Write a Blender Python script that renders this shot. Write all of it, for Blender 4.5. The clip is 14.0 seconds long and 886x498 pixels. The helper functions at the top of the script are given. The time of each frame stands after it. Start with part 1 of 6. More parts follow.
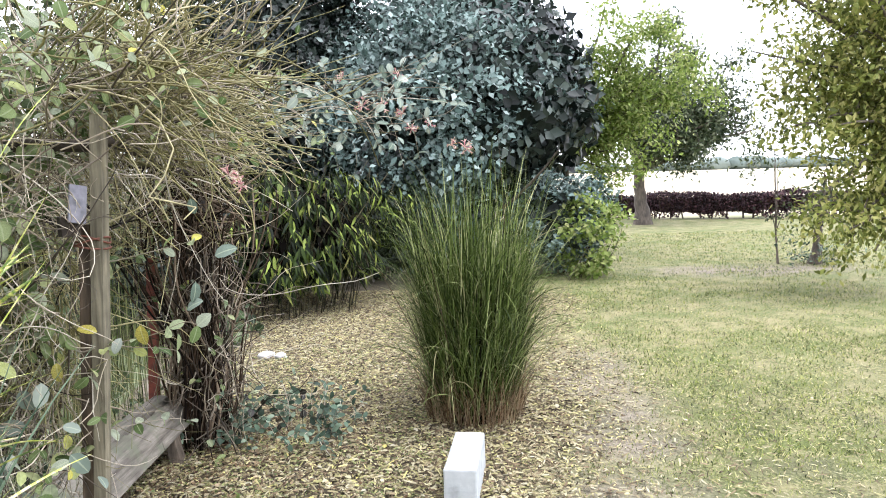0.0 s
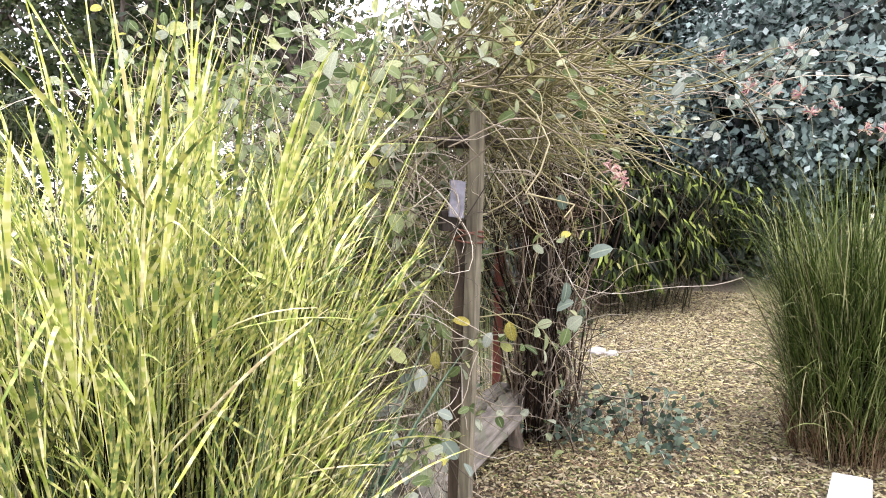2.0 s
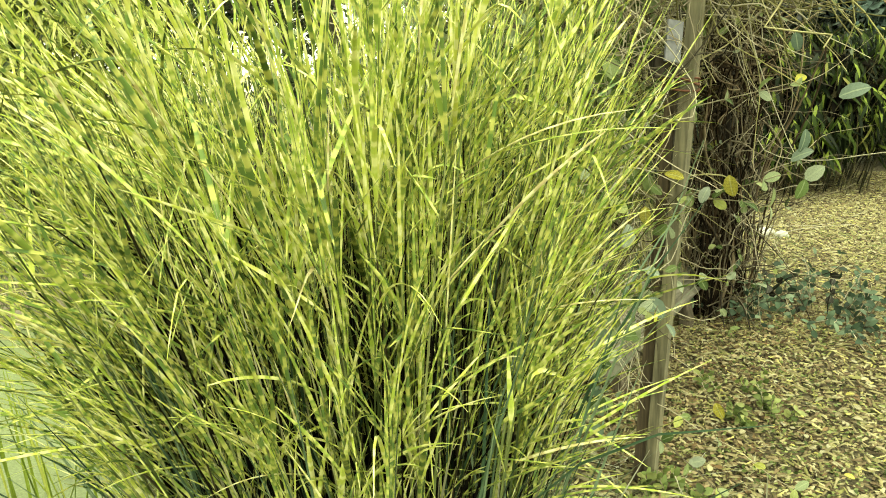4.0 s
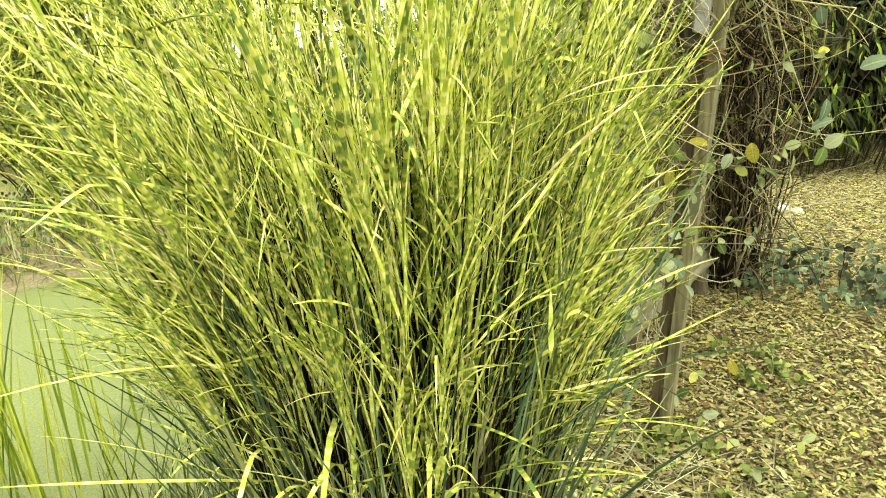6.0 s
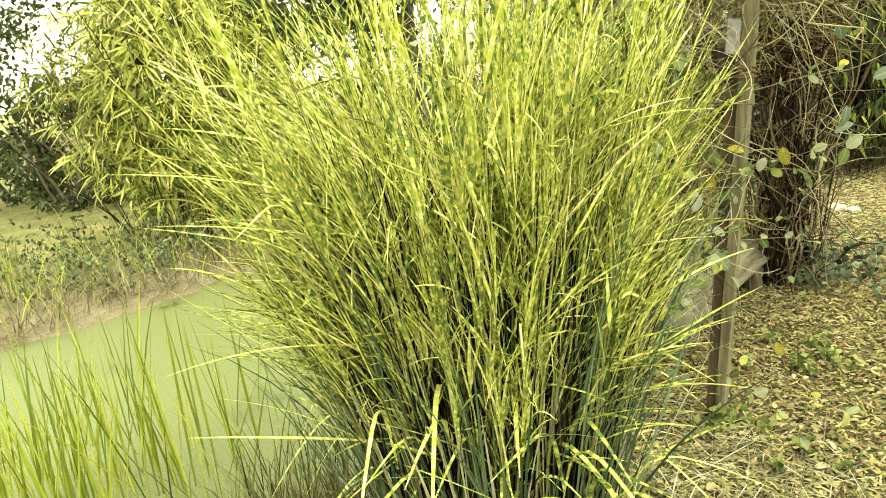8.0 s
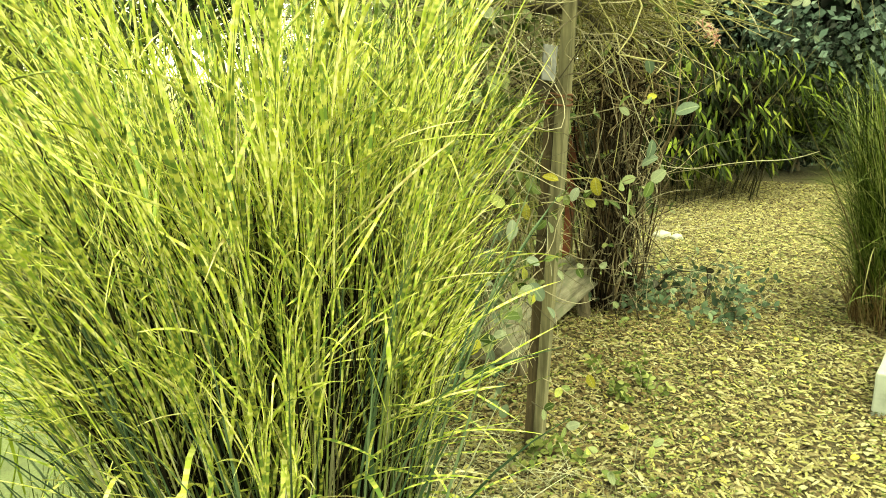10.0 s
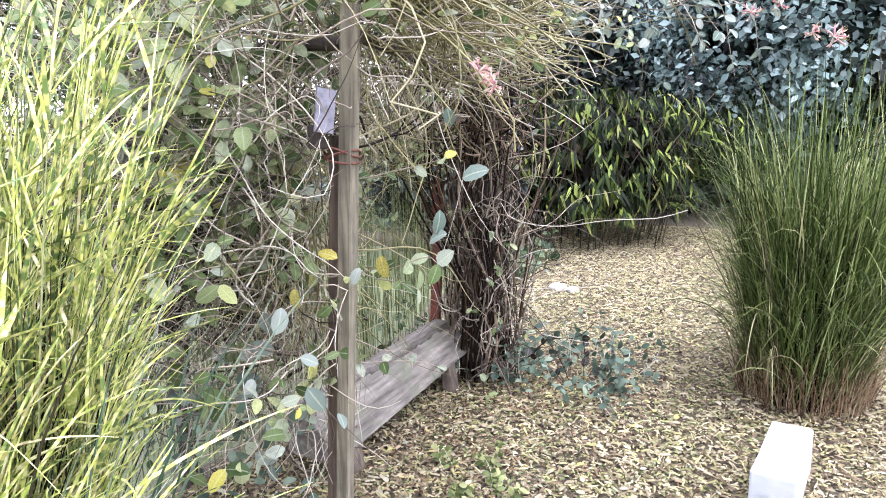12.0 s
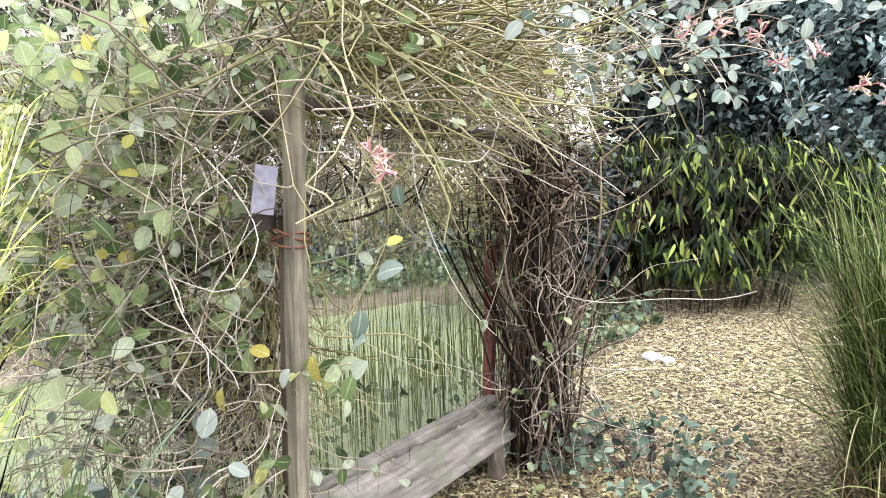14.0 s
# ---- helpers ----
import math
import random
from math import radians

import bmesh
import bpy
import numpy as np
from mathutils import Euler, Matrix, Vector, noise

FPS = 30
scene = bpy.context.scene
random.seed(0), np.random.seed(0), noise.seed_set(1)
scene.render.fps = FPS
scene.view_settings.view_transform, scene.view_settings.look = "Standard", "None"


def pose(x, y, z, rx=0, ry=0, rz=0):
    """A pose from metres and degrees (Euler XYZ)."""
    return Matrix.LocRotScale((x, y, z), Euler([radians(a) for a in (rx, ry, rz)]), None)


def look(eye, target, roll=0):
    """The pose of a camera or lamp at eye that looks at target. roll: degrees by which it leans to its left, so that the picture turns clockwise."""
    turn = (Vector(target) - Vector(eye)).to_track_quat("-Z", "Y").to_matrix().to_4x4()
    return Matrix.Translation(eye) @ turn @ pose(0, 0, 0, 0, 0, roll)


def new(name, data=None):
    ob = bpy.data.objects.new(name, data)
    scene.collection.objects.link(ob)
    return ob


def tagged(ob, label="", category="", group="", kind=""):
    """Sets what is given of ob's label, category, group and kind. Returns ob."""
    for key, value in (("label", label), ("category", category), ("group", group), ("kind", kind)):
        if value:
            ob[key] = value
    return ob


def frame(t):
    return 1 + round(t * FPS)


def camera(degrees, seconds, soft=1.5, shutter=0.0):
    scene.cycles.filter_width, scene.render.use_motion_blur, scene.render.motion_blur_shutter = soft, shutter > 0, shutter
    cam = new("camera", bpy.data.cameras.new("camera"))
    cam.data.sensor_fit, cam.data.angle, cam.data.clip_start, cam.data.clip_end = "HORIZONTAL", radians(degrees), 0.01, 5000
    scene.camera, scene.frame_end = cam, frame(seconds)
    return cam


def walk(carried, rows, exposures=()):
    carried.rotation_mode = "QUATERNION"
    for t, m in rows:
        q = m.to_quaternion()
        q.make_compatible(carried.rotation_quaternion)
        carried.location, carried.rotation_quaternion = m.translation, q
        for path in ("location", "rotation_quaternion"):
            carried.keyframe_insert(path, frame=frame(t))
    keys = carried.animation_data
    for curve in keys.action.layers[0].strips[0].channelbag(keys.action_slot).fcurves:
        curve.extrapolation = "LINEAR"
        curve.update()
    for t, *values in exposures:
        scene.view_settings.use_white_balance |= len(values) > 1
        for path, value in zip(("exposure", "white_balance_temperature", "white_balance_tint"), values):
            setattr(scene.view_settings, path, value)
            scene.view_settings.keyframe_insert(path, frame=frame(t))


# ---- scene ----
cam = camera(65.8, 14.0, soft=1.0)
PATH = [
    (0, (0.074, -0.019, 1.548), (0.031, 1.969, 1.329), -1.6),
    (0.5, (-0.059, 0.022, 1.548), (-0.147, 2.012, 1.363), -2.8),
    (1, (-0.123, 0.038, 1.56), (-0.385, 2.014, 1.397), -2.8),
    (1.5, (-0.131, 0.093, 1.572), (-0.728, 1.993, 1.394), -2.3),
    (2, (-0.13, 0.105, 1.564), (-1.043, 1.872, 1.348), -2.0),
    (2.5, (-0.2, 0.108, 1.537), (-1.298, 1.75, 1.228), -3.1),
    (3, (-0.276, 0.033, 1.494), (-1.421, 1.625, 1.102), -4.3),
    (3.5, (-0.334, 0.023, 1.473), (-1.494, 1.583, 1.001), -4.1),
    (4, (-0.36, 0.014, 1.46), (-1.555, 1.532, 0.944), -3.6),
    (4.2, (-0.37, 0.017, 1.451), (-1.567, 1.528, 0.919), -3.5),
    (6.3, (-0.319, -0.218, 1.443), (-1.529, 1.264, 0.861), -2.6),
    (6.5, (-0.271, -0.299, 1.465), (-1.515, 1.164, 0.906), -3.6),
    (7, (-0.248, -0.381, 1.493), (-1.559, 1.019, 0.928), -4.4),
    (7.2, (-0.228, -0.432, 1.5), (-1.595, 0.927, 0.965), -6.3),
    (9.3, (-0.114, -0.335, 1.492), (-1.349, 1.158, 0.997), -4.4),
    (9.5, (-0.117, -0.281, 1.486), (-1.321, 1.234, 0.983), -3.8),
    (10, (-0.128, -0.158, 1.475), (-1.163, 1.478, 0.971), -2.1),
    (10.5, (-0.149, -0.02, 1.465), (-0.969, 1.735, 0.967), -1.6),
    (11, (-0.071, 0.142, 1.475), (-0.868, 1.924, 1.038), -1.8),
    (11.5, (0.023, 0.339, 1.482), (-0.858, 2.077, 1.033), -0.2),
    (12, (0.047, 0.526, 1.493), (-0.852, 2.265, 1.084), -1.3),
    (12.5, (0.052, 0.672, 1.501), (-0.869, 2.401, 1.097), -0.8),
    (13, (0.117, 0.786, 1.519), (-0.956, 2.439, 1.174), -1.9),
    (13.5, (0.236, 0.917, 1.537), (-0.941, 2.505, 1.232), -1.0),
    (14, (0.281, 1.016, 1.556), (-0.965, 2.557, 1.281), -2.1),
]
LIGHT = [(0.0, 1.27, 6050, 16), (0.5, 1.31, 6150, 14), (1.0, 1.25, 6450, 14), (1.5, 1.33, 6400, 16),
         (2.0, 1.36, 6300, 24), (2.5, 1.28, 6300, 24), (3.0, 1.22, 7500, -2), (3.5, 1.2, 9200, -20),
         (4.0, 1.16, 9500, -22), (6.5, 1.33, 10400, -15), (7.0, 1.33, 7800, -8), (9.5, 1.28, 15500, -30),
         (10.0, 1.35, 13500, -32), (10.5, 1.58, 9000, -22), (11.0, 1.57, 6600, 3), (11.5, 1.7, 5900, 22),
         (12.0, 1.73, 5700, 26), (13.0, 1.69, 5900, 22), (14.0, 1.7, 6050, 21)]
walk(cam, [(t, look(eye, target, roll)) for t, eye, target, roll in PATH], LIGHT)

# ---- light ----
world = bpy.data.worlds.new("world")
scene.world = world
world.use_nodes = True
_nt = world.node_tree
_sky = _nt.nodes.new("ShaderNodeTexSky")
_sky.sky_type, _sky.sun_disc = "NISHITA", False
SUN_EL, SUN_AZ = 66.0, 105.0          # degrees; azimuth clockwise from +y
_sky.sun_elevation, _sky.sun_rotation = radians(SUN_EL), radians(SUN_AZ)
_sky.dust_density, _sky.air_density, _sky.ozone_density = 1.0, 1.0, 1.0
_veil = _nt.nodes.new("ShaderNodeMix")          # thin bright cloud over the whole sky
_veil.data_type = "RGBA"
_veil.inputs[0].default_value = 0.8
_veil.inputs[7].default_value = (12.5, 12.6, 12.8, 1)
_nt.links.new(_sky.outputs[0], _veil.inputs[6])
_nt.links.new(_veil.outputs[2], _nt.nodes["Background"].inputs[0])
_nt.nodes["Background"].inputs[1].default_value = 0.15
_sl = bpy.data.lights.new("sun", "SUN")
_sl.energy, _sl.angle, _sl.color = 1.5, radians(40), (1.0, 0.97, 0.92)
sun = new("sun", _sl)
_a, _e = radians(SUN_AZ), radians(SUN_EL)
sun.matrix_world = look((0, 0, 0), (-math.sin(_a) * math.cos(_e), -math.cos(_a) * math.cos(_e), -math.sin(_e)))

# ---- helpers of the scene ----
rng = np.random.default_rng(7)


def U(a, b, n=None):
    return rng.uniform(a, b, n)


def unit(v):
    return v / np.maximum(np.linalg.norm(v, axis=-1, keepdims=True), 1e-9)


def mesh(name, V, F, mat, uv=None, smooth=False):
    """A mesh from arrays: vertices, faces of one size (or a list of such arrays), a material, and coordinates per vertex."""
    V = np.asarray(V, dtype=np.float32).reshape(-1, 3)
    blocks = [np.asarray(f, dtype=np.int32) for f in (F if isinstance(F, list) else [F])]
    me = bpy.data.meshes.new(name)
    flat = np.concatenate([b.ravel() for b in blocks])
    sizes = np.concatenate([np.full(len(b), b.shape[1], dtype=np.int32) for b in blocks])
    me.vertices.add(len(V))
    me.vertices.foreach_set("co", V.ravel())
    me.loops.add(len(flat))
    me.loops.foreach_set("vertex_index", flat)
    me.polygons.add(len(sizes))
    starts = np.concatenate([[0], np.cumsum(sizes)[:-1]]).astype(np.int32)
    me.polygons.foreach_set("loop_start", starts)
    if uv is not None:
        layer = me.uv_layers.new(name="UVMap")
        layer.data.foreach_set("uv", np.asarray(uv, dtype=np.float32).reshape(-1, 2)[flat].ravel())
    me.update(calc_edges=True)
    me.validate()
    if smooth:
        me.polygons.foreach_set("use_smooth", np.ones(len(sizes), dtype=bool))
    if mat:
        me.materials.append(mat)
    return me


def thing(name, loc, label, category, group="", kind=""):
    global rng
    rng = np.random.default_rng(sum(ord(ch) for ch in name) * 7 + int(abs(loc[0] * 31 + loc[1] * 17)))      # each thing has its own seed
    ob = new(name)
    ob.location = loc
    ob.empty_display_size = 0.1
    return tagged(ob, label, category, group, kind)


def put(name, me, parent=None, label="", kind="", m=None):
    """Links a mesh built in world coordinates, or placed by m, as a part under its thing."""
    ob = new(name, me)
    if m is not None:
        ob.matrix_basis = m
    if parent:
        ob.parent = parent
        if not parent.parent:          # a part of a part keeps its part's own coordinates
            ob.matrix_parent_inverse = Matrix.Translation(-parent.location)
    return tagged(ob, label, kind=kind)


def part(name, bm, material, parent, label=""):
    """Links a bmesh as one part under a thing."""
    me = bpy.data.meshes.new(name)
    bm.to_mesh(me)
    bm.free()
    me.materials.append(material)
    return put(name, me, parent, label)


def blades(base, az, lean, bend, L, w, seg=10, power=1.6, fold=0.25, tip=0.9, twist=None, kink=None, kink_at=None):
    """Long bending leaves: vertices, quads and coordinates (across, metres along); kink snaps them over at a share of their length."""
    n = len(az)
    s = np.linspace(0, 1, seg + 1)
    th = lean[:, None] + bend[:, None] * s[None] ** power
    if kink is not None:
        th = th + kink[:, None] / (1 + np.exp(-26 * (s[None] - kink_at[:, None])))
    step = (L / seg)[:, None]
    hz = np.concatenate([np.zeros((n, 1)), np.cumsum(np.sin((th[:, 1:] + th[:, :-1]) / 2) * step, 1)], 1)
    vt = np.concatenate([np.zeros((n, 1)), np.cumsum(np.cos((th[:, 1:] + th[:, :-1]) / 2) * step, 1)], 1)
    ca, sa = np.cos(az)[:, None], np.sin(az)[:, None]
    P = base[:, None] + np.stack([hz * ca, hz * sa, vt], -1)
    tw = (twist if twist is not None else np.zeros(n))[:, None] * s[None]
    side = np.stack([-sa + 0 * s, ca + 0 * s, 0 * th], -1)
    nor = np.stack([-np.cos(th) * ca, -np.cos(th) * sa, np.sin(th)], -1)
    ax = side * np.cos(tw)[..., None] + nor * np.sin(tw)[..., None]
    nn = nor * np.cos(tw)[..., None] - side * np.sin(tw)[..., None]
    prof = np.clip(np.minimum(0.45 + 2.2 * s, 1) * (1 - s ** 2.6 * tip), 0.04, 1)
    hw = (w[:, None] * prof[None] / 2)[..., None]
    rows = np.stack([P - ax * hw + nn * hw * fold, P - nn * hw * fold, P + ax * hw + nn * hw * fold], 2)
    V = rows.reshape(-1, 3)
    k = np.arange(seg)
    q = np.concatenate([np.stack([3 * k, 3 * k + 1, 3 * k + 4, 3 * k + 3], -1), np.stack([3 * k + 1, 3 * k + 2, 3 * k + 5, 3 * k + 4], -1)])
    F = (q[None] + (np.arange(n) * 3 * (seg + 1))[:, None, None]).reshape(-1, 4)
    vv = (s[None] * L[:, None])[..., None] * np.ones(3)
    uv = np.stack([np.broadcast_to(np.array([0, 0.5, 1.0]), vv.shape), vv], -1).reshape(-1, 2)
    return V, F, uv, P


def tubes(P, R, sides=4):
    """Round stems along the paths P (n, m, 3) with radii R (n, m)."""
    n, m, _ = P.shape
    T = unit(np.gradient(P, axis=1))
    ref = np.where(np.abs(T[..., 2:3]) > 0.9, np.array([1.0, 0, 0]), np.array([0, 0, 1.0]))
    A = unit(np.cross(T, ref))
    B = np.cross(T, A)
    a = np.arange(sides) * 2 * np.pi / sides
    ring = A[:, :, None] * np.cos(a)[:, None] + B[:, :, None] * np.sin(a)[:, None]
    V = (P[:, :, None] + ring * R[:, :, None, None]).reshape(-1, 3)
    i, j = np.meshgrid(np.arange(m - 1), np.arange(sides), indexing="ij")
    q = np.stack([i * sides + j, i * sides + (j + 1) % sides, (i + 1) * sides + (j + 1) % sides, (i + 1) * sides + j], -1).reshape(-1, 4)
    F = (q[None] + (np.arange(n) * m * sides)[:, None, None]).reshape(-1, 4)
    ln = np.concatenate([np.zeros((n, 1)), np.cumsum(np.linalg.norm(np.diff(P, axis=1), axis=2), 1)], 1)
    uv = np.stack([np.broadcast_to(np.arange(sides) / sides, (n, m, sides)), np.broadcast_to(ln[..., None], (n, m, sides))], -1).reshape(-1, 2)
    return V, F, uv


def wander(start, heading, L, m=9, wiggle=0.5, drop=0.0):
    """Paths that wander from start along heading; drop bends them down."""
    n = len(start)
    d = np.repeat(unit(heading)[:, None], m - 1, 1)
    kick = np.cumsum(rng.normal(0, wiggle / np.sqrt(m), (n, m - 1, 3)), 1)
    kick[:, 1:-1] = 0.25 * kick[:, :-2] + 0.5 * kick[:, 1:-1] + 0.25 * kick[:, 2:]      # no sharp corners
    kick[..., 2] -= np.linspace(0, 1, m - 1)[None] * (drop if np.ndim(drop) == 0 else drop[:, None])
    d = unit(d + kick) * (L / (m - 1))[:, None, None]
    return np.concatenate([start[:, None], start[:, None] + np.cumsum(d, 1)], 1)


OVATE = np.array([[0.0, 0.04, 0], [0.14, 0.34, 0.03], [0.42, 0.51, 0.05], [0.72, 0.44, 0.01], [0.92, 0.22, -0.05], [1.0, 0.02, -0.08]])
LANCE = np.array([[0.0, 0.05, 0], [0.18, 0.46, 0.02], [0.45, 0.5, 0.0], [0.75, 0.26, -0.06], [1.0, 0.02, -0.16]])


def leaves(O, D, N, L, W, shape=OVATE, cup=0.18):
    """Leaves at O along D with the upper side about N; each has a midrib fold."""
    n, k = len(O), len(shape)
    X = unit(D)
    Y = unit(np.cross(N, X))
    Z = np.cross(X, Y)
    s, h, b = shape[:, 0], shape[:, 1], shape[:, 2]
    mid = O[:, None] + X[:, None] * (s * L[:, None])[..., None] + Z[:, None] * (b * L[:, None])[..., None]
    off = Y[:, None] * (h * W[:, None])[..., None] + Z[:, None] * (cup * h * W[:, None])[..., None]
    off2 = -Y[:, None] * (h * W[:, None])[..., None] + Z[:, None] * (cup * h * W[:, None])[..., None]
    V = np.stack([mid + off, mid, mid + off2], 2).reshape(-1, 3)
    r = np.arange(k - 1)
    q = np.concatenate([np.stack([3 * r, 3 * r + 1, 3 * r + 4, 3 * r + 3], -1), np.stack([3 * r + 1, 3 * r + 2, 3 * r + 5, 3 * r + 4], -1)])
    F = (q[None] + (np.arange(n) * 3 * k)[:, None, None]).reshape(-1, 4)
    uv = np.broadcast_to(np.stack([np.broadcast_to(np.array([0, 0.5, 1.0]), (k, 3)), np.broadcast_to(s[:, None], (k, 3))], -1), (n, k, 3, 2)).reshape(-1, 2)
    return V, F, uv


def small_leaves(O, D, N, L, W):
    """Cheap folded leaves of two triangles for foliage further off."""
    X = unit(D)
    Y = unit(np.cross(N, X))
    Z = np.cross(X, Y)
    l, w = L[:, None], W[:, None]
    V = np.stack([O, O + X * l * 0.45 + Y * w * 0.5 + Z * w * 0.12, O + X * l, O + X * l * 0.45 - Y * w * 0.5 + Z * w * 0.12], 1).reshape(-1, 3)
    F = (np.array([[0, 1, 2], [0, 2, 3]])[None] + (np.arange(len(O)) * 4)[:, None, None]).reshape(-1, 3)
    return V, F


def rand_dir(n, up=0.0):
    d = rng.normal(0, 1, (n, 3))
    d[:, 2] += up
    return unit(d)


def join(*sets):
    """Several (V, F, uv) sets of quads as one."""
    V, F, T, at = [], [], [], 0
    for v, f, t in sets:
        V.append(v), F.append(f + at), T.append(t)
        at += len(v)
    return np.concatenate(V), np.concatenate(F), np.concatenate(T)


# ---- materials ----
def nodes_of(name):
    m = bpy.data.materials.new(name)
    m.use_nodes = True
    nt = m.node_tree
    return m, nt, nt.nodes, nt.links, nt.nodes["Principled BSDF"]


def add(N, kind, **props):
    node = N.new(kind)
    for key, value in props.items():
        setattr(node, key, value)
    return node


def ramp(N, stops):
    r = N.new("ShaderNodeValToRGB")
    e = r.color_ramp.elements
    while len(e) < len(stops):
        e.new(0.5)
    for el, (p, c) in zip(e, stops):
        el.position, el.color = p, (*c, 1)
    return r


def mixed(N, Lk, a, b, fac, mode="MIX"):
    m = add(N, "ShaderNodeMix", data_type="RGBA", blend_type=mode)
    for sock, val in ((m.inputs[0], fac), (m.inputs[6], a), (m.inputs[7], b)):
        if hasattr(val, "links"):
            Lk.new(val, sock)
        elif sock.type == "RGBA":
            sock.default_value = (*val, 1)
        else:
            sock.default_value = val
    return m.outputs[2]


def chance(N, Lk):
    """A number of its own for each leaf, piece or object."""
    g, o = N.new("ShaderNodeNewGeometry"), N.new("ShaderNodeObjectInfo")
    s = add(N, "ShaderNodeMath", operation="ADD")
    f = add(N, "ShaderNodeMath", operation="FRACT")
    Lk.new(g.outputs["Random Per Island"], s.inputs[0])
    Lk.new(o.outputs["Random"], s.inputs[1])
    Lk.new(s.outputs[0], f.inputs[0])
    return f.outputs[0]


def noise_tex(N, Lk, scale, detail=4, coord="Object", rough=0.6, stretch=None):
    tc = N.new("ShaderNodeTexCoord")
    n = N.new("ShaderNodeTexNoise")
    n.inputs["Scale"].default_value, n.inputs["Detail"].default_value, n.inputs["Roughness"].default_value = scale, detail, rough
    if stretch:
        mp = N.new("ShaderNodeMapping")
        mp.inputs["Scale"].default_value = stretch
        Lk.new(tc.outputs[coord], mp.inputs[0])
        Lk.new(mp.outputs[0], n.inputs[0])
    else:
        Lk.new(tc.outputs[coord], n.inputs[0])
    return n.outputs[0]


def see_through(nt, N, Lk, bsdf, colour, share):
    """Light that shines through thin leaves."""
    t, m = N.new("ShaderNodeBsdfTranslucent"), N.new("ShaderNodeMixShader")
    Lk.new(colour, t.inputs[0])
    m.inputs[0].default_value = share
    Lk.new(bsdf.outputs[0], m.inputs[1])
    Lk.new(t.outputs[0], m.inputs[2])
    Lk.new(m.outputs[0], N["Material Output"].inputs[0])


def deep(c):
    """Adds contrast to living and dead plant colours: darks fall faster than lights."""
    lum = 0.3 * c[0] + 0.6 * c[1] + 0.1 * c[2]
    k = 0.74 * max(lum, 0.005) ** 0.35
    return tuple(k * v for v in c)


def leaf_mat(name, stops, rough=0.5, share=0.3, patch=0.35, scale=14, vein=0.0, gloss=0.22):
    m, nt, N, Lk, b = nodes_of(name)
    b.inputs["Specular IOR Level"].default_value = gloss
    r = ramp(N, [(p, deep(c)) for p, c in stops])
    Lk.new(chance(N, Lk), r.inputs[0])
    n = noise_tex(N, Lk, scale)
    shade = ramp(N, [(0.3, (1 - patch,) * 3), (0.7, (1 + patch * 0.5,) * 3)])
    Lk.new(n, shade.inputs[0])
    c = mixed(N, Lk, r.outputs[0], shade.outputs[0], 1.0, "MULTIPLY")
    if vein:
        uv = N.new("ShaderNodeTexCoord")
        sp = N.new("ShaderNodeSeparateXYZ")
        Lk.new(uv.outputs["UV"], sp.inputs[0])
        d = add(N, "ShaderNodeMath", operation="SUBTRACT")
        Lk.new(sp.outputs[0], d.inputs[0])
        d.inputs[1].default_value = 0.5
        ab = add(N, "ShaderNodeMath", operation="ABSOLUTE")
        Lk.new(d.outputs[0], ab.inputs[0])
        lt = add(N, "ShaderNodeMath", operation="LESS_THAN")
        Lk.new(ab.outputs[0], lt.inputs[0])
        lt.inputs[1].default_value = 0.05
        f = add(N, "ShaderNodeMath", operation="MULTIPLY")
        Lk.new(lt.outputs[0], f.inputs[0])
        f.inputs[1].default_value = vein
        c = mixed(N, Lk, c, (0.55, 0.6, 0.4), f.outputs[0])
    Lk.new(c, b.inputs["Base Color"])
    b.inputs["Roughness"].default_value = rough
    if share:
        see_through(nt, N, Lk, b, c, share)
    return m


